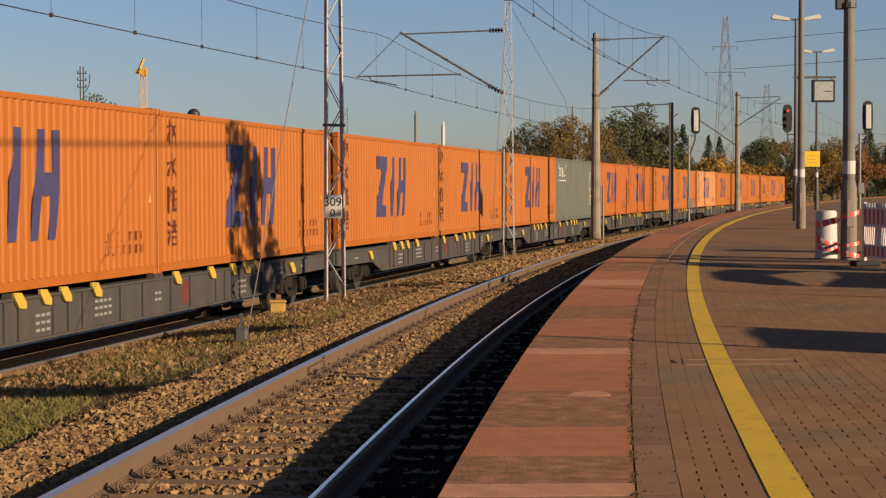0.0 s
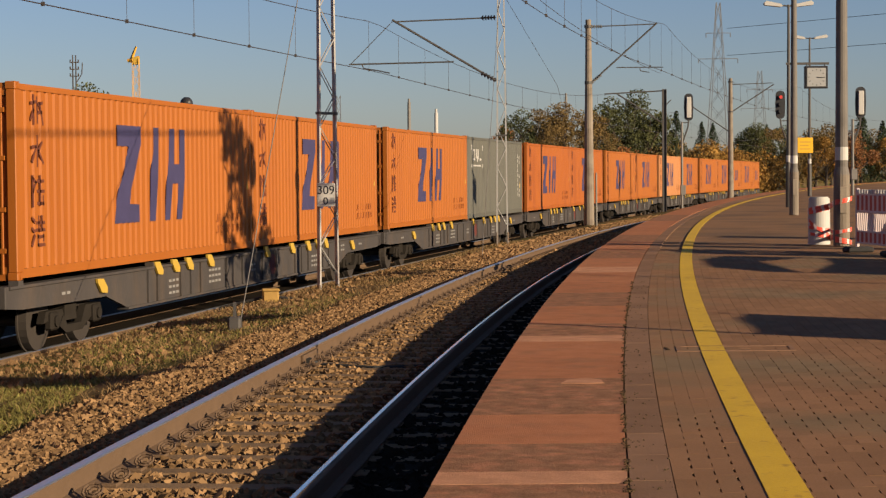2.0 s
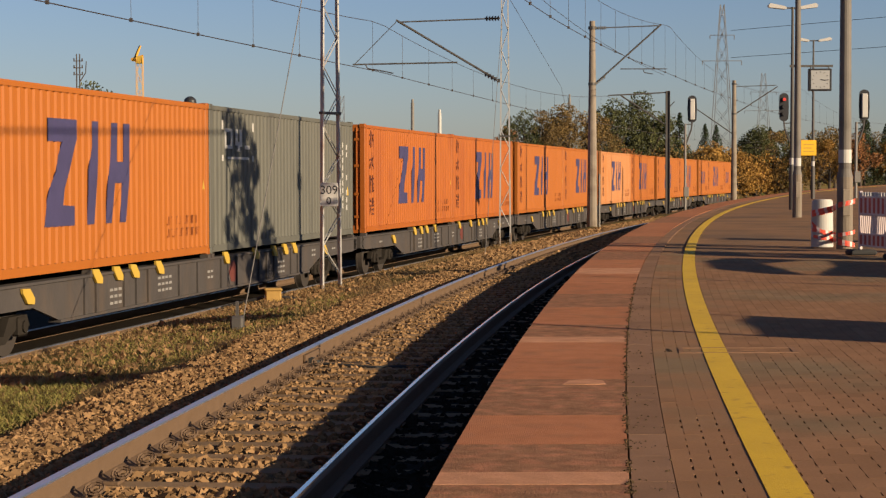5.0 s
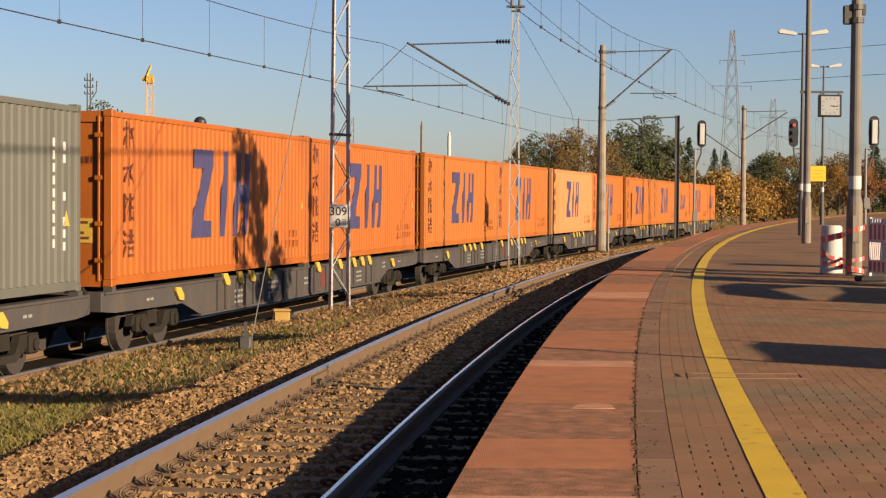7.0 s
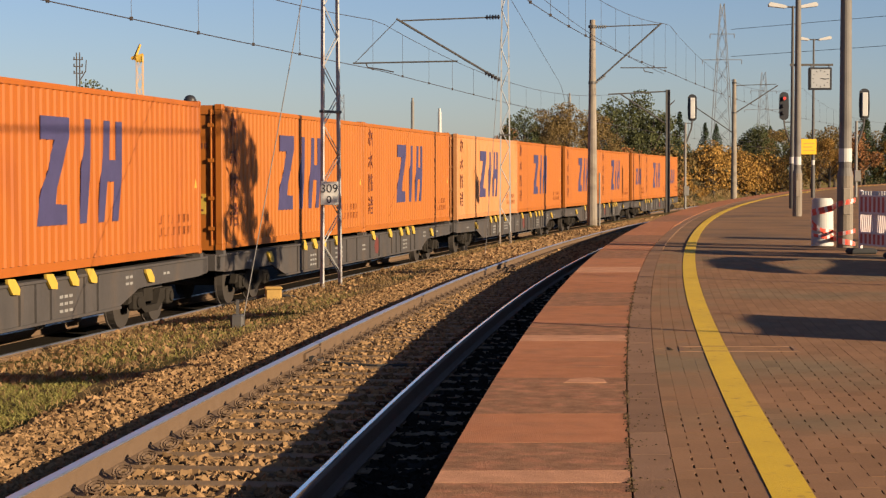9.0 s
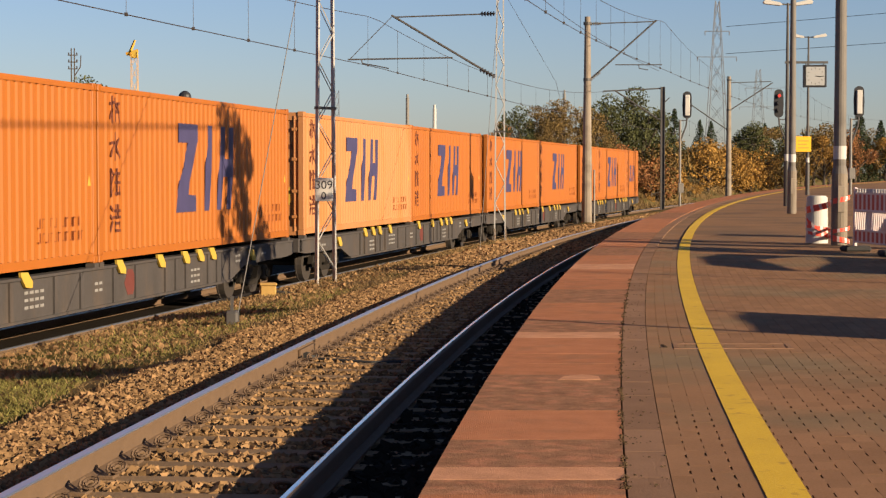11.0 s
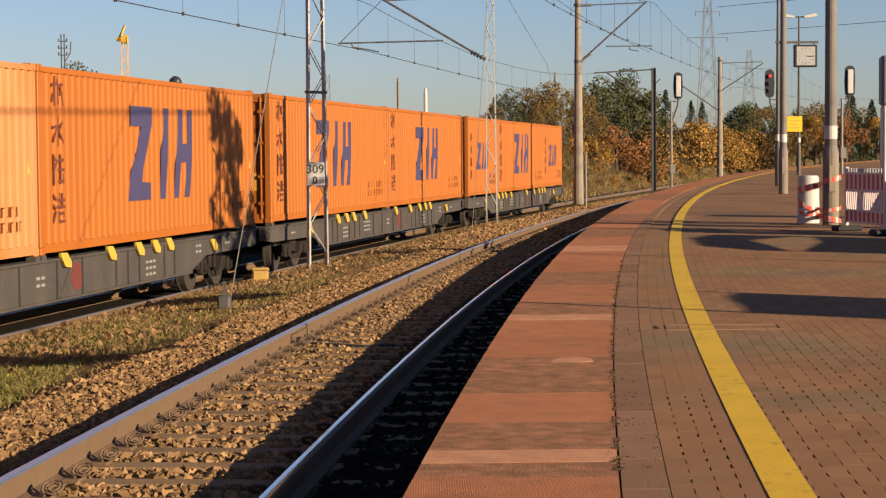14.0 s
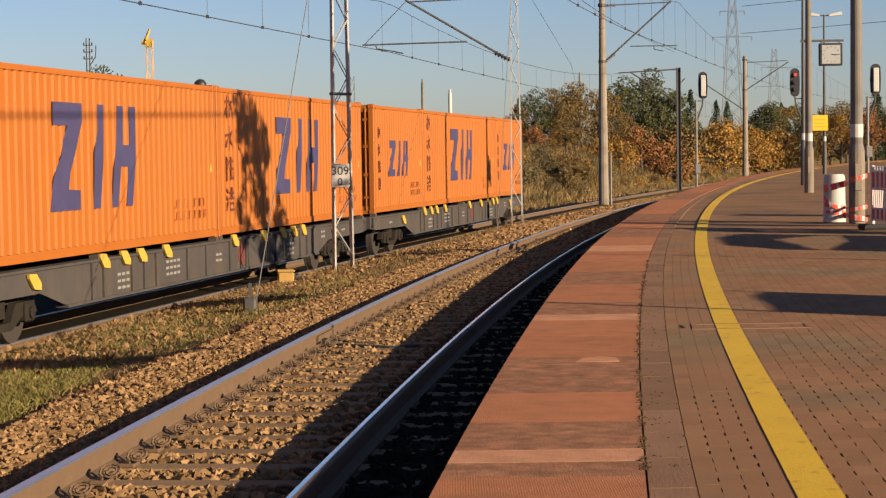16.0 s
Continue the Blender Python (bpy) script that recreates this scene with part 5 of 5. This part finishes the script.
rod(bm, (-2.2, 0, -0.6), (1.0, 0, 0.4), 0.45, 0.4, 4)
part("jib", bm, M_CRANE, jib)
bm = bmesh.new()
box(bm, -0.9, 0.9, -0.7, 0.7, -1.6, 0.4, 0.1)
part("cab", bm, M_SPIGOT, jib)
pole = thing("telegraph_pole", pose(-58.0, 300, 0), "wooden pole with cross arms and insulators", "pole")
for dx in (-0.25, 0.25):
    bm = bmesh.new()
    rod(bm, (dx, 0, 0), (dx, 0, 21.6), 0.14, 0.10, 6)
    part("shaft", bm, M_BARK, pole)
for z0 in (18.2, 19.3, 20.4):
    bm = bmesh.new()
    box(bm, -0.75, 0.75, -0.1, 0.1, z0, z0 + 0.14)
    for dx in (-0.65, 0.65):
        rod(bm, (dx, 0, z0), (dx, 0, z0 + 0.5), 0.11, n=6)
    part("cross_arm", bm, M_BARK, pole)
tube_part("side_branch", [(0.3, 0, 17.2), (1.2, 0, 18.6), (1.3, 0, 20.4)], 0.08, M_BARK, pole)
for x, y, z1, r, label, m in ((-3.56, 250, 11.6, 0.26, "thin dark grey chimney pipe", M_STEEL), (0.07, 250, 10.2, 0.28, "thin white chimney pipe", M_WHITE), (17.5, 250, 12.2, 0.2, "thin pale antenna pole", M_STEEL)):
    bm = bmesh.new()
    rod(bm, (0, 0, 0), (0, 0, z1), r, r * 0.9, 10)
    rod(bm, (0, 0, z1), (0, 0, z1 + 0.5), r * 0.6, r * 0.6, 8)
    tagged(part("chimney", bm, m, None, "", pose(x, y, 0)), label, "chimney")
bm = bmesh.new()
bmesh.ops.create_uvsphere(bm, u_segments=16, v_segments=8, radius=0.7)
rod(bm, (0, 0, -9.5), (0, 0, 0), 0.1, n=6)
tagged(part("round_antenna", bm, M_BLACK, None, "", pose(-26.7, 200, 9.65)), "dark round antenna on a thin pole", "antenna")
for z0, za in ((27.2, 29.0), (33, 34.6)):
    wire("power_line", [(60.7 + 2 + i * 12, 400 - i * 18, z0 + (za - z0) * i / 12 - 1.2 * math.sin(math.pi * i / 12)) for i in range(13)], 0.05, "distant power line cable", "wire", "power lines")


# ---- ballast stones ----
def stones(name, spots, zs, size, label, seed, cat="ballast", skin=M_STONE):
    rng = np.random.default_rng(seed)
    n = len(spots)
    cube = np.array([(-1, -1, -1), (1, -1, -1), (1, 1, -1), (-1, 1, -1), (-1, -1, 1), (1, -1, 1), (1, 1, 1), (-1, 1, 1)], float) * 0.5
    v = np.repeat(cube[None], n, 0) * (1 + rng.uniform(-0.32, 0.18, (n, 8, 1)))
    v = v + rng.uniform(-0.12, 0.12, (n, 8, 3))
    v *= rng.uniform(0.6, 1.3, (n, 1, 3)) * (size * rng.uniform(0.65, 1.4, n))[:, None, None]
    qa = rng.normal(size=(n, 4))
    qa /= np.linalg.norm(qa, axis=1)[:, None]
    w, x, y, z = qa.T
    R = np.stack([np.stack([1 - 2 * (y * y + z * z), 2 * (x * y - z * w), 2 * (x * z + y * w)], 1), np.stack([2 * (x * y + z * w), 1 - 2 * (x * x + z * z), 2 * (y * z - x * w)], 1), np.stack([2 * (x * z - y * w), 2 * (y * z + x * w), 1 - 2 * (x * x + y * y)], 1)], 1)
    v = np.einsum("nij,nkj->nki", R, v)
    v += np.column_stack([spots, zs])[:, None, :]
    f = np.array([(0, 3, 2, 1), (4, 5, 6, 7), (0, 1, 5, 4), (1, 2, 6, 5), (2, 3, 7, 6), (3, 0, 4, 7)])
    fs = (f[None] + 8 * np.arange(n)[:, None, None]).reshape(-1, 4)
    tagged(raw(name, v.reshape(-1, 3).tolist(), fs.tolist(), skin), label, cat, "", "stuff")


def bed1_z(x, y):
    d = (x - bend(y)) / Q
    if d < RAIL_L - 1.25:
        return ground_z(x, y) + 0.01
    return rail1_z(y) - 0.19


def lay(name, seed, n, y0, y1, d0, d1, size, label, zf, lift=0.0, power=1.0, skin=M_STONE):
    sp = scatter(seed, n, y0, y1, d0, d1, 0.0, power)
    rng = np.random.default_rng(seed + 50)
    zs = np.array([zf(x, y) for x, y in sp]) + rng.uniform(-0.02, 0.025, n) + lift
    stones(name, sp, zs, size, label, seed + 90, "ballast", skin)


lay("ballast_stones", 21, 52000, 10.3, 42, lambda y: RAIL_L - 1.38 + 0.18 * math.sin(y * 1.3) * math.sin(y * 0.37), lambda y: RAIL_L - 0.16, 0.037, "brown crushed-stone ballast on the shoulder of the track", bed1_z, 0.0, 1.5)


def sleeper_rows(y_end):
    out, ya = [], 9.0
    while ya < y_end:
        h = heading(lambda q: line(q, -2.3), ya)
        out.append((ya, h))
        ya += 0.60 * math.cos(h)
    return out


def crib_stones():
    """Stones lie only in the bays between the sleepers."""
    rng = np.random.default_rng(22)
    sp = []
    for ya, h in sleeper_rows(44):
        n = int(520 if ya < 28 else 300)
        for _ in range(n):
            u, v = rng.uniform(-0.62, 0.68), 0.30 + rng.uniform(-0.185, 0.185)
            if ya > 9.6:
                xc = line(ya, (RAIL_L + RAIL_R) / 2)
                sp.append((xc + u * math.cos(h) + v * math.sin(h), ya - u * math.sin(h) + v * math.cos(h)))
    sp = np.array(sp)
    zs = np.array([rail1_z(y) - 0.203 for x, y in sp]) + rng.uniform(-0.02, 0.022, len(sp))
    stones("crib_stones", sp, zs, 0.040, "brown crushed stones between the sleepers", 112)


crib_stones()
# near-black strip and stones: their colour deepens the shade below the platform edge
tagged(sweep("oily_strip", [(0.09, -0.5), (0.09, -0.180), (0.62, -0.180), (0.62, -0.5)], stations(lambda y: line(y, RAIL_R), rail1_z), M_SHADE_DARK), "near-black strip painting in shade between rail and platform", "track bed", "", "structure")
lay("edge_stones", 26, 3500, 10.3, 36, lambda y: RAIL_R + 0.1, lambda y: EDGE - 0.02, 0.06, "crushed stones coloured near black as shade beside the platform", bed1_z, -0.02, 1.5, M_SHADE_DARK)
lay("far_stones", 23, 16000, 42, 100, lambda y: RAIL_L - 2.0, lambda y: RAIL_R - 0.08, 0.075, "crushed-stone ballast along the curve", bed1_z, 0.0, 1.4)
lay("goods_line_stones", 24, 16000, 20, 90, lambda y: A2(y) + 0.9, lambda y: A2(y) + 1.9, 0.045, "grey-brown ballast beside the goods line", ground_z, 0.02, 1.5)
lay("loose_stones", 25, 1500, 18, 45, lambda y: A2(y) + 2.2, lambda y: RAIL_L - 1.9, 0.05, "loose stones scattered in the grass", ground_z, 0.0)


# ---- sleepers with rail fastenings ----
def build_sleepers():
    bm = bmesh.new()
    prism(bm, [(-0.13, -0.2), (0.13, -0.2), (0.10, 0.0), (-0.10, 0.0)], "x", -1.28, 1.28)
    src = None
    ya = 9.0
    clip = None
    group = thing("sleepers", pose(0, 0, 0), "pale concrete sleepers with coiled rail clips", "sleepers", "", "structure")
    while ya < 95:
        x, z, h = line(ya, (RAIL_L + RAIL_R) / 2), rail1_z(ya) - 0.172, heading(lambda q: line(q, -2.3), ya)
        at = pose(x, ya, z, 0, 0, -math.degrees(h))
        if src is None:
            src = part("sleeper", bm, M_SLEEPER, group, "", at)
            sl = src
        else:
            sl = share("sleeper", src, group, at)
        if ya < 60:
            for sx in (-0.753, 0.753):
                for side in ((-1, 1) if sx < 0 else (-1,)):
                    m = pose(sx + side * 0.125, 0, 0.012) @ (Matrix.Identity(4) if side > 0 else pose(0, 0, 0, 0, 0, 180))
                    if clip is None:
                        cb = bmesh.new()
                        box(cb, -0.055, 0.05, -0.075, 0.075, -0.012, 0.012, 0.004)
                        rod(cb, (0.03, 0.0, 0.0), (0.03, 0.0, 0.06), 0.014, n=6)
                        for k in range(20):
                            (a0, r0), (a1, r1) = ((radians(36 * q - 120), 0.024 + 0.0022 * q) for q in (k, k + 1))
                            rod(cb, (0.055 + r0 * math.cos(a0), r0 * math.sin(a0), 0.035 + 0.6 * r0 * math.sin(a0) + 0.02), (0.055 + r1 * math.cos(a1), r1 * math.sin(a1), 0.035 + 0.6 * r1 * math.sin(a1) + 0.02), 0.0085, n=4)
                        clip = part("rail_clip", cb, M_RAILSIDE, sl, "rusty coiled rail clip", m)
                    else:
                        share("rail_clip", clip, sl, m)
        ya += 0.60 * math.cos(h)
    # the goods line's sleepers, mostly hidden, near black to paint in the train's shade
    yb, n2 = 18.0, None
    g2 = thing("goods_line_sleepers", pose(0, 0, 0), "sleepers of the goods line, coloured near black as shade", "sleepers", "", "structure")
    while yb < 110:
        h = heading(axis2, yb)
        if n2 is None:
            cb = bmesh.new()
            prism(cb, [(-0.13, -0.2), (0.13, -0.2), (0.10, 0.0), (-0.10, 0.0)], "x", -1.28, 1.28)
            n2 = part("sleeper", cb, M_SHADE_DARK, g2, "", pose(axis2(yb), yb, RAIL2_Z - 0.178, 0, 0, -math.degrees(h)))
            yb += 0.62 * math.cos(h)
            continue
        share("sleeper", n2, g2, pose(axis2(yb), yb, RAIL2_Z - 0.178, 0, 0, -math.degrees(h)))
        yb += 0.62 * math.cos(h)


build_sleepers()
joint = thing("rail_joint", pose(line(19.1, RAIL_L), 19.1, rail1_z(19.1), 0, 0, -math.degrees(heading(lambda q: line(q, RAIL_L), 19.1))), "bolted rail joint with a bond cable", "rail joint")
for sx in (-1, 1):
    bm = bmesh.new()
    box(bm, sx * 0.012, sx * 0.045, -0.4, 0.4, -0.13, -0.045, 0.006)
    part("fish_plate", bm, M_RAILSIDE, joint)
bm = bmesh.new()
rod(bm, (0.08, -0.3, -0.12), (0.12, -0.05, -0.16), 0.05, n=8)
rod(bm, (0.10, -0.1, -0.16), (0.75, -0.35, -0.17), 0.02, n=6)
rod(bm, (0.75, -0.35, -0.17), (1.4, -0.2, -0.16), 0.02, n=6)
part("bond_cable", bm, M_RUBBER, joint)


# ---- edge slabs, kerb stones and pavers ----
def studs(m, pitch, strength):
    """Adds the crossed fine ridges of a non-slip slab to a material's relief."""
    n, ln = m.node_tree.nodes, m.node_tree.links
    tc = n.new("ShaderNodeTexCoord")
    waves = []
    for turn in (38, -38):
        mp, wv = n.new("ShaderNodeMapping"), n.new("ShaderNodeTexWave")
        mp.inputs["Rotation"].default_value = (0, 0, radians(turn))
        wv.inputs["Scale"].default_value = 0.314 / pitch
        ln.new(tc.outputs["Object"], mp.inputs[0])
        ln.new(mp.outputs[0], wv.inputs[0])
        waves.append(wv.outputs["Fac"])
    mu, bp = n.new("ShaderNodeMath"), n.new("ShaderNodeBump")
    mu.operation = "MULTIPLY"
    for q, wv in enumerate(waves):
        ln.new(wv, mu.inputs[q])
    old = n["Principled BSDF"].inputs["Normal"].links[0].from_socket
    bp.inputs["Strength"].default_value, bp.inputs["Distance"].default_value = strength, 0.004
    ln.new(mu.outputs[0], bp.inputs["Height"])
    ln.new(old, bp.inputs["Normal"])
    ln.new(bp.outputs[0], n["Principled BSDF"].inputs["Normal"])


studs(M_RED, 0.018, 0.55)
M_LIGHT = mat("pale_worn_slab", (0.42, 0.21, 0.118), 0.9, var=0.4, scale=6, fine=80, bump=0.5, bump_scale=150, spec=0.04)
M_BROWN = mat("brown_grimy_slab", (0.22, 0.112, 0.062), 0.9, var=0.5, scale=9, fine=75, bump=0.6, bump_scale=70, tint=(0.29, 0.13, 0.072), tint_amt=0.45, tint_scale=7, spec=0.04)


def slab_piece(name, y0, y1, d0, d1, depth, material, parent, lift, gap=0.004, skew=0.0):
    vs = []
    for z in (-depth, 0):
        for y, d in ((y0 + gap, d0 + gap), (y0 + gap, d1 - gap), (y1 - gap, d1 - gap), (y1 - gap, d0 + gap)):
            e = 0.0012 if z == 0 else 0.0
            dd = d + (e if d < (d0 + d1) / 2 else -e)
            yy = y + (e if y < (y0 + y1) / 2 else -e)
            vs.append((line(yy, dd), yy, plat_z(yy) + z + lift))
    return raw(name, vs, [(3, 2, 1, 0), (4, 5, 6, 7), (0, 1, 5, 4), (1, 2, 6, 5), (2, 3, 7, 6), (3, 0, 4, 7)], material, parent)


EDGE_OB, KERB_OB, PAVE_OB = (bpy.data.objects[n] for n in ("platform_edge", "kerb", "platform_paving"))
BANDS = ((6.4, 7.6, "b"), (7.6, 8.35, "r"), (8.35, 8.75, "b"), (8.75, 9.12, "l"), (9.12, 10.05, "b"), (10.05, 11.25, "r"), (11.25, 12.75, "b"), (12.75, 13.2, "b"), (13.2, 14.7, "r"), (14.7, 16.05, "r"), (16.05, 16.6, "l"), (16.6, 17.9, "b"), (17.9, 20.2, "r"), (20.2, 22.4, "b"), (22.4, 24.5, "r"), (24.5, 26.8, "r"), (26.8, 28.3, "l"), (28.3, 31, "r"), (31, 34, "b"), (34, 38, "r"), (38, 42, "b"), (42, 47, "r"), (47, 53, "r"), (53, 60, "b"), (60, 70, "r"))
for y0, y1, kind in BANDS:
    n = max(1, round((y1 - y0) / 1.0))
    for i in range(n):
        slab_piece("slab", y0 + (y1 - y0) * i / n, y0 + (y1 - y0) * (i + 1) / n, EDGE - 0.004, KERB_IN, 0.10, {"r": M_RED, "b": M_BROWN, "l": M_LIGHT}[kind], EDGE_OB, rr.uniform(-0.0005, 0.0008), 0.001)
y = 6.5
while y < 48:
    ln = 0.78 + rr.uniform(-0.03, 0.03)
    slab_piece("kerb_stone", y, y + ln, KERB_IN + 0.005, KERB_OUT, 0.08, M_KERB, KERB_OB, rr.uniform(-0.001, 0.002), 0.002)
    y += ln
# crumbs of dirt in the joint beside the kerb
rng_c = np.random.default_rng(61)
cy = 8.5 + 16 * rng_c.random(900) ** 1.3
cd = np.where(rng_c.random(900) < 0.75, KERB_IN + rng_c.normal(0.0, 0.012, 900), KERB_IN + rng_c.uniform(0.0, 0.22, 900))
keep_c = np.array([noise.noise((float(q) * 1.7, 0, 5)) > -0.12 for q in cy])
spots_c = np.array([(line(float(q), float(w)), float(q)) for q, w in zip(cy[keep_c], cd[keep_c])])
stones("dirt_crumbs", spots_c, np.array([plat_z(q) + 0.001 for q in spots_c[:, 1]]), 0.009, "crumbs of dark soil in the joint", 62, "litter", M_SOIL)
# an old inspection cover let into the paving
hatch = thing("inspection_cover", pose(0, 0, 0), "worn inspection cover with a pale concrete frame", "cover")
for y0, y1, d0, d1 in ((15.06, 15.11, 0.62, 1.6), (15.47, 15.52, 0.62, 1.6), (15.11, 15.47, 0.62, 0.67), (15.11, 15.47, 1.55, 1.6)):
    slab_piece("frame_bar", y0, y1, d0, d1, 0.02, M_KERB, hatch, 0.0045, 0.004)
bm = bmesh.new()
box(bm, -0.012, 0.012, -0.12, 0.12, 0.0, 0.004)
part("lifting_slot", bm, M_SOIL, hatch, "", pose(line(15.3, 0.55), 15.3, plat_z(15.3) + 0.001))
# a pale worn scuff on the red slabs
bm = bmesh.new()
prism(bm, [(0.0, 0.0), (0.16, -0.02), (0.30, 0.0), (0.30, 0.22), (0.2, 0.34), (0.06, 0.22)], "z", 0.0, 0.003)
tagged(part("scuff_mark", bm, M_LIGHT, EDGE_OB, "", pose(0.86, 12.85, plat_z(13) + 0.002)), "pale scuff mark")


def build_pavers():
    """Interlocking pavers in straight courses along the line: notched long sides leave short dark slots between the courses."""
    w, ln = 0.1035, 0.25
    vs, fs = [], []
    near = 0
    shapes = [[(0.0, 0.0), (w, 0.0), (w, 0.06), (w - q, 0.07), (w - q, 0.17), (w, 0.18), (w, ln), (0.0, ln)] for q in (0.002, 0.005, 0.008, 0.011)]
    k = 8
    rng = random.Random(9)
    first = None
    course = 0
    d = KERB_OUT + 0.002
    while d < 6.4:
        y = 6.6 + 0.06 * (course % 4)
        ymax = 34.0
        while y < ymax:
            ok = d + w < YEL_IN - 0.004 or d > YEL_OUT - 0.02 or (d < YEL_OUT and d + w > YEL_IN)
            x0 = line(y, d)
            vis = x0 < 0.262 * y + 0.4
            if ok and vis:
                t = rng.uniform(-0.0006, 0.0006)
                out = shapes[min(3, max(0, int(2.0 + 2.2 * noise.noise((x0 * 0.9, y * 0.5, 2)) + rng.uniform(-0.9, 1.2))))]
                top = [(line(y + v, d + u), y + v, plat_z(y + v) + t) for u, v in out]
                if near < 290 and y < 24 and 0.43 < d < 0.8:
                    near += 1
                    raw("paver", [(a, b, c - 0.03) for a, b, c in top] + top, [tuple(range(k, 2 * k))] + [(i, (i + 1) % k, k + (i + 1) % k, k + i) for i in range(k)], M_BRICK, PAVE_OB)
                else:
                    b0 = len(vs)
                    vs.extend((a, b, c - 0.03) for a, b, c in top)
                    vs.extend(top)
                    fs.append(tuple(range(b0 + k, b0 + 2 * k)))
                    fs.extend((b0 + i, b0 + (i + 1) % k, b0 + k + (i + 1) % k, b0 + k + i) for i in range(k))
            y += ln
        d += w
        course += 1
    tagged(raw("paver_field", vs, fs, M_BRICK, PAVE_OB), "brown interlocking pavers with dark slots", "", "", "stuff")


build_pavers()


def motions():
    """The train rolls along its track, wagons and loads together."""
    times = [i * 0.5 for i in range(33)]
    for w, n in WAGONS:
        walk(w, [(t, wagon_pose(n, t)) for t in times])
        # the wheels roll on the rail without slipping
        fine = [i * 0.0666667 for i in range(241)]
        for ws in w.children:
            if ws.name.startswith("wheelset"):
                hub = ws.matrix_basis.translation.copy()
                walk(ws, [(t, Matrix.Translation(hub) @ Matrix.Rotation(-(front_s(0) - front_s(t)) / 0.46, 4, "Y")) for t in fine])
    for c, n, off in CONTAINERS:
        walk(c, [(t, wagon_pose(n, t) @ off) for t in times])


motions()
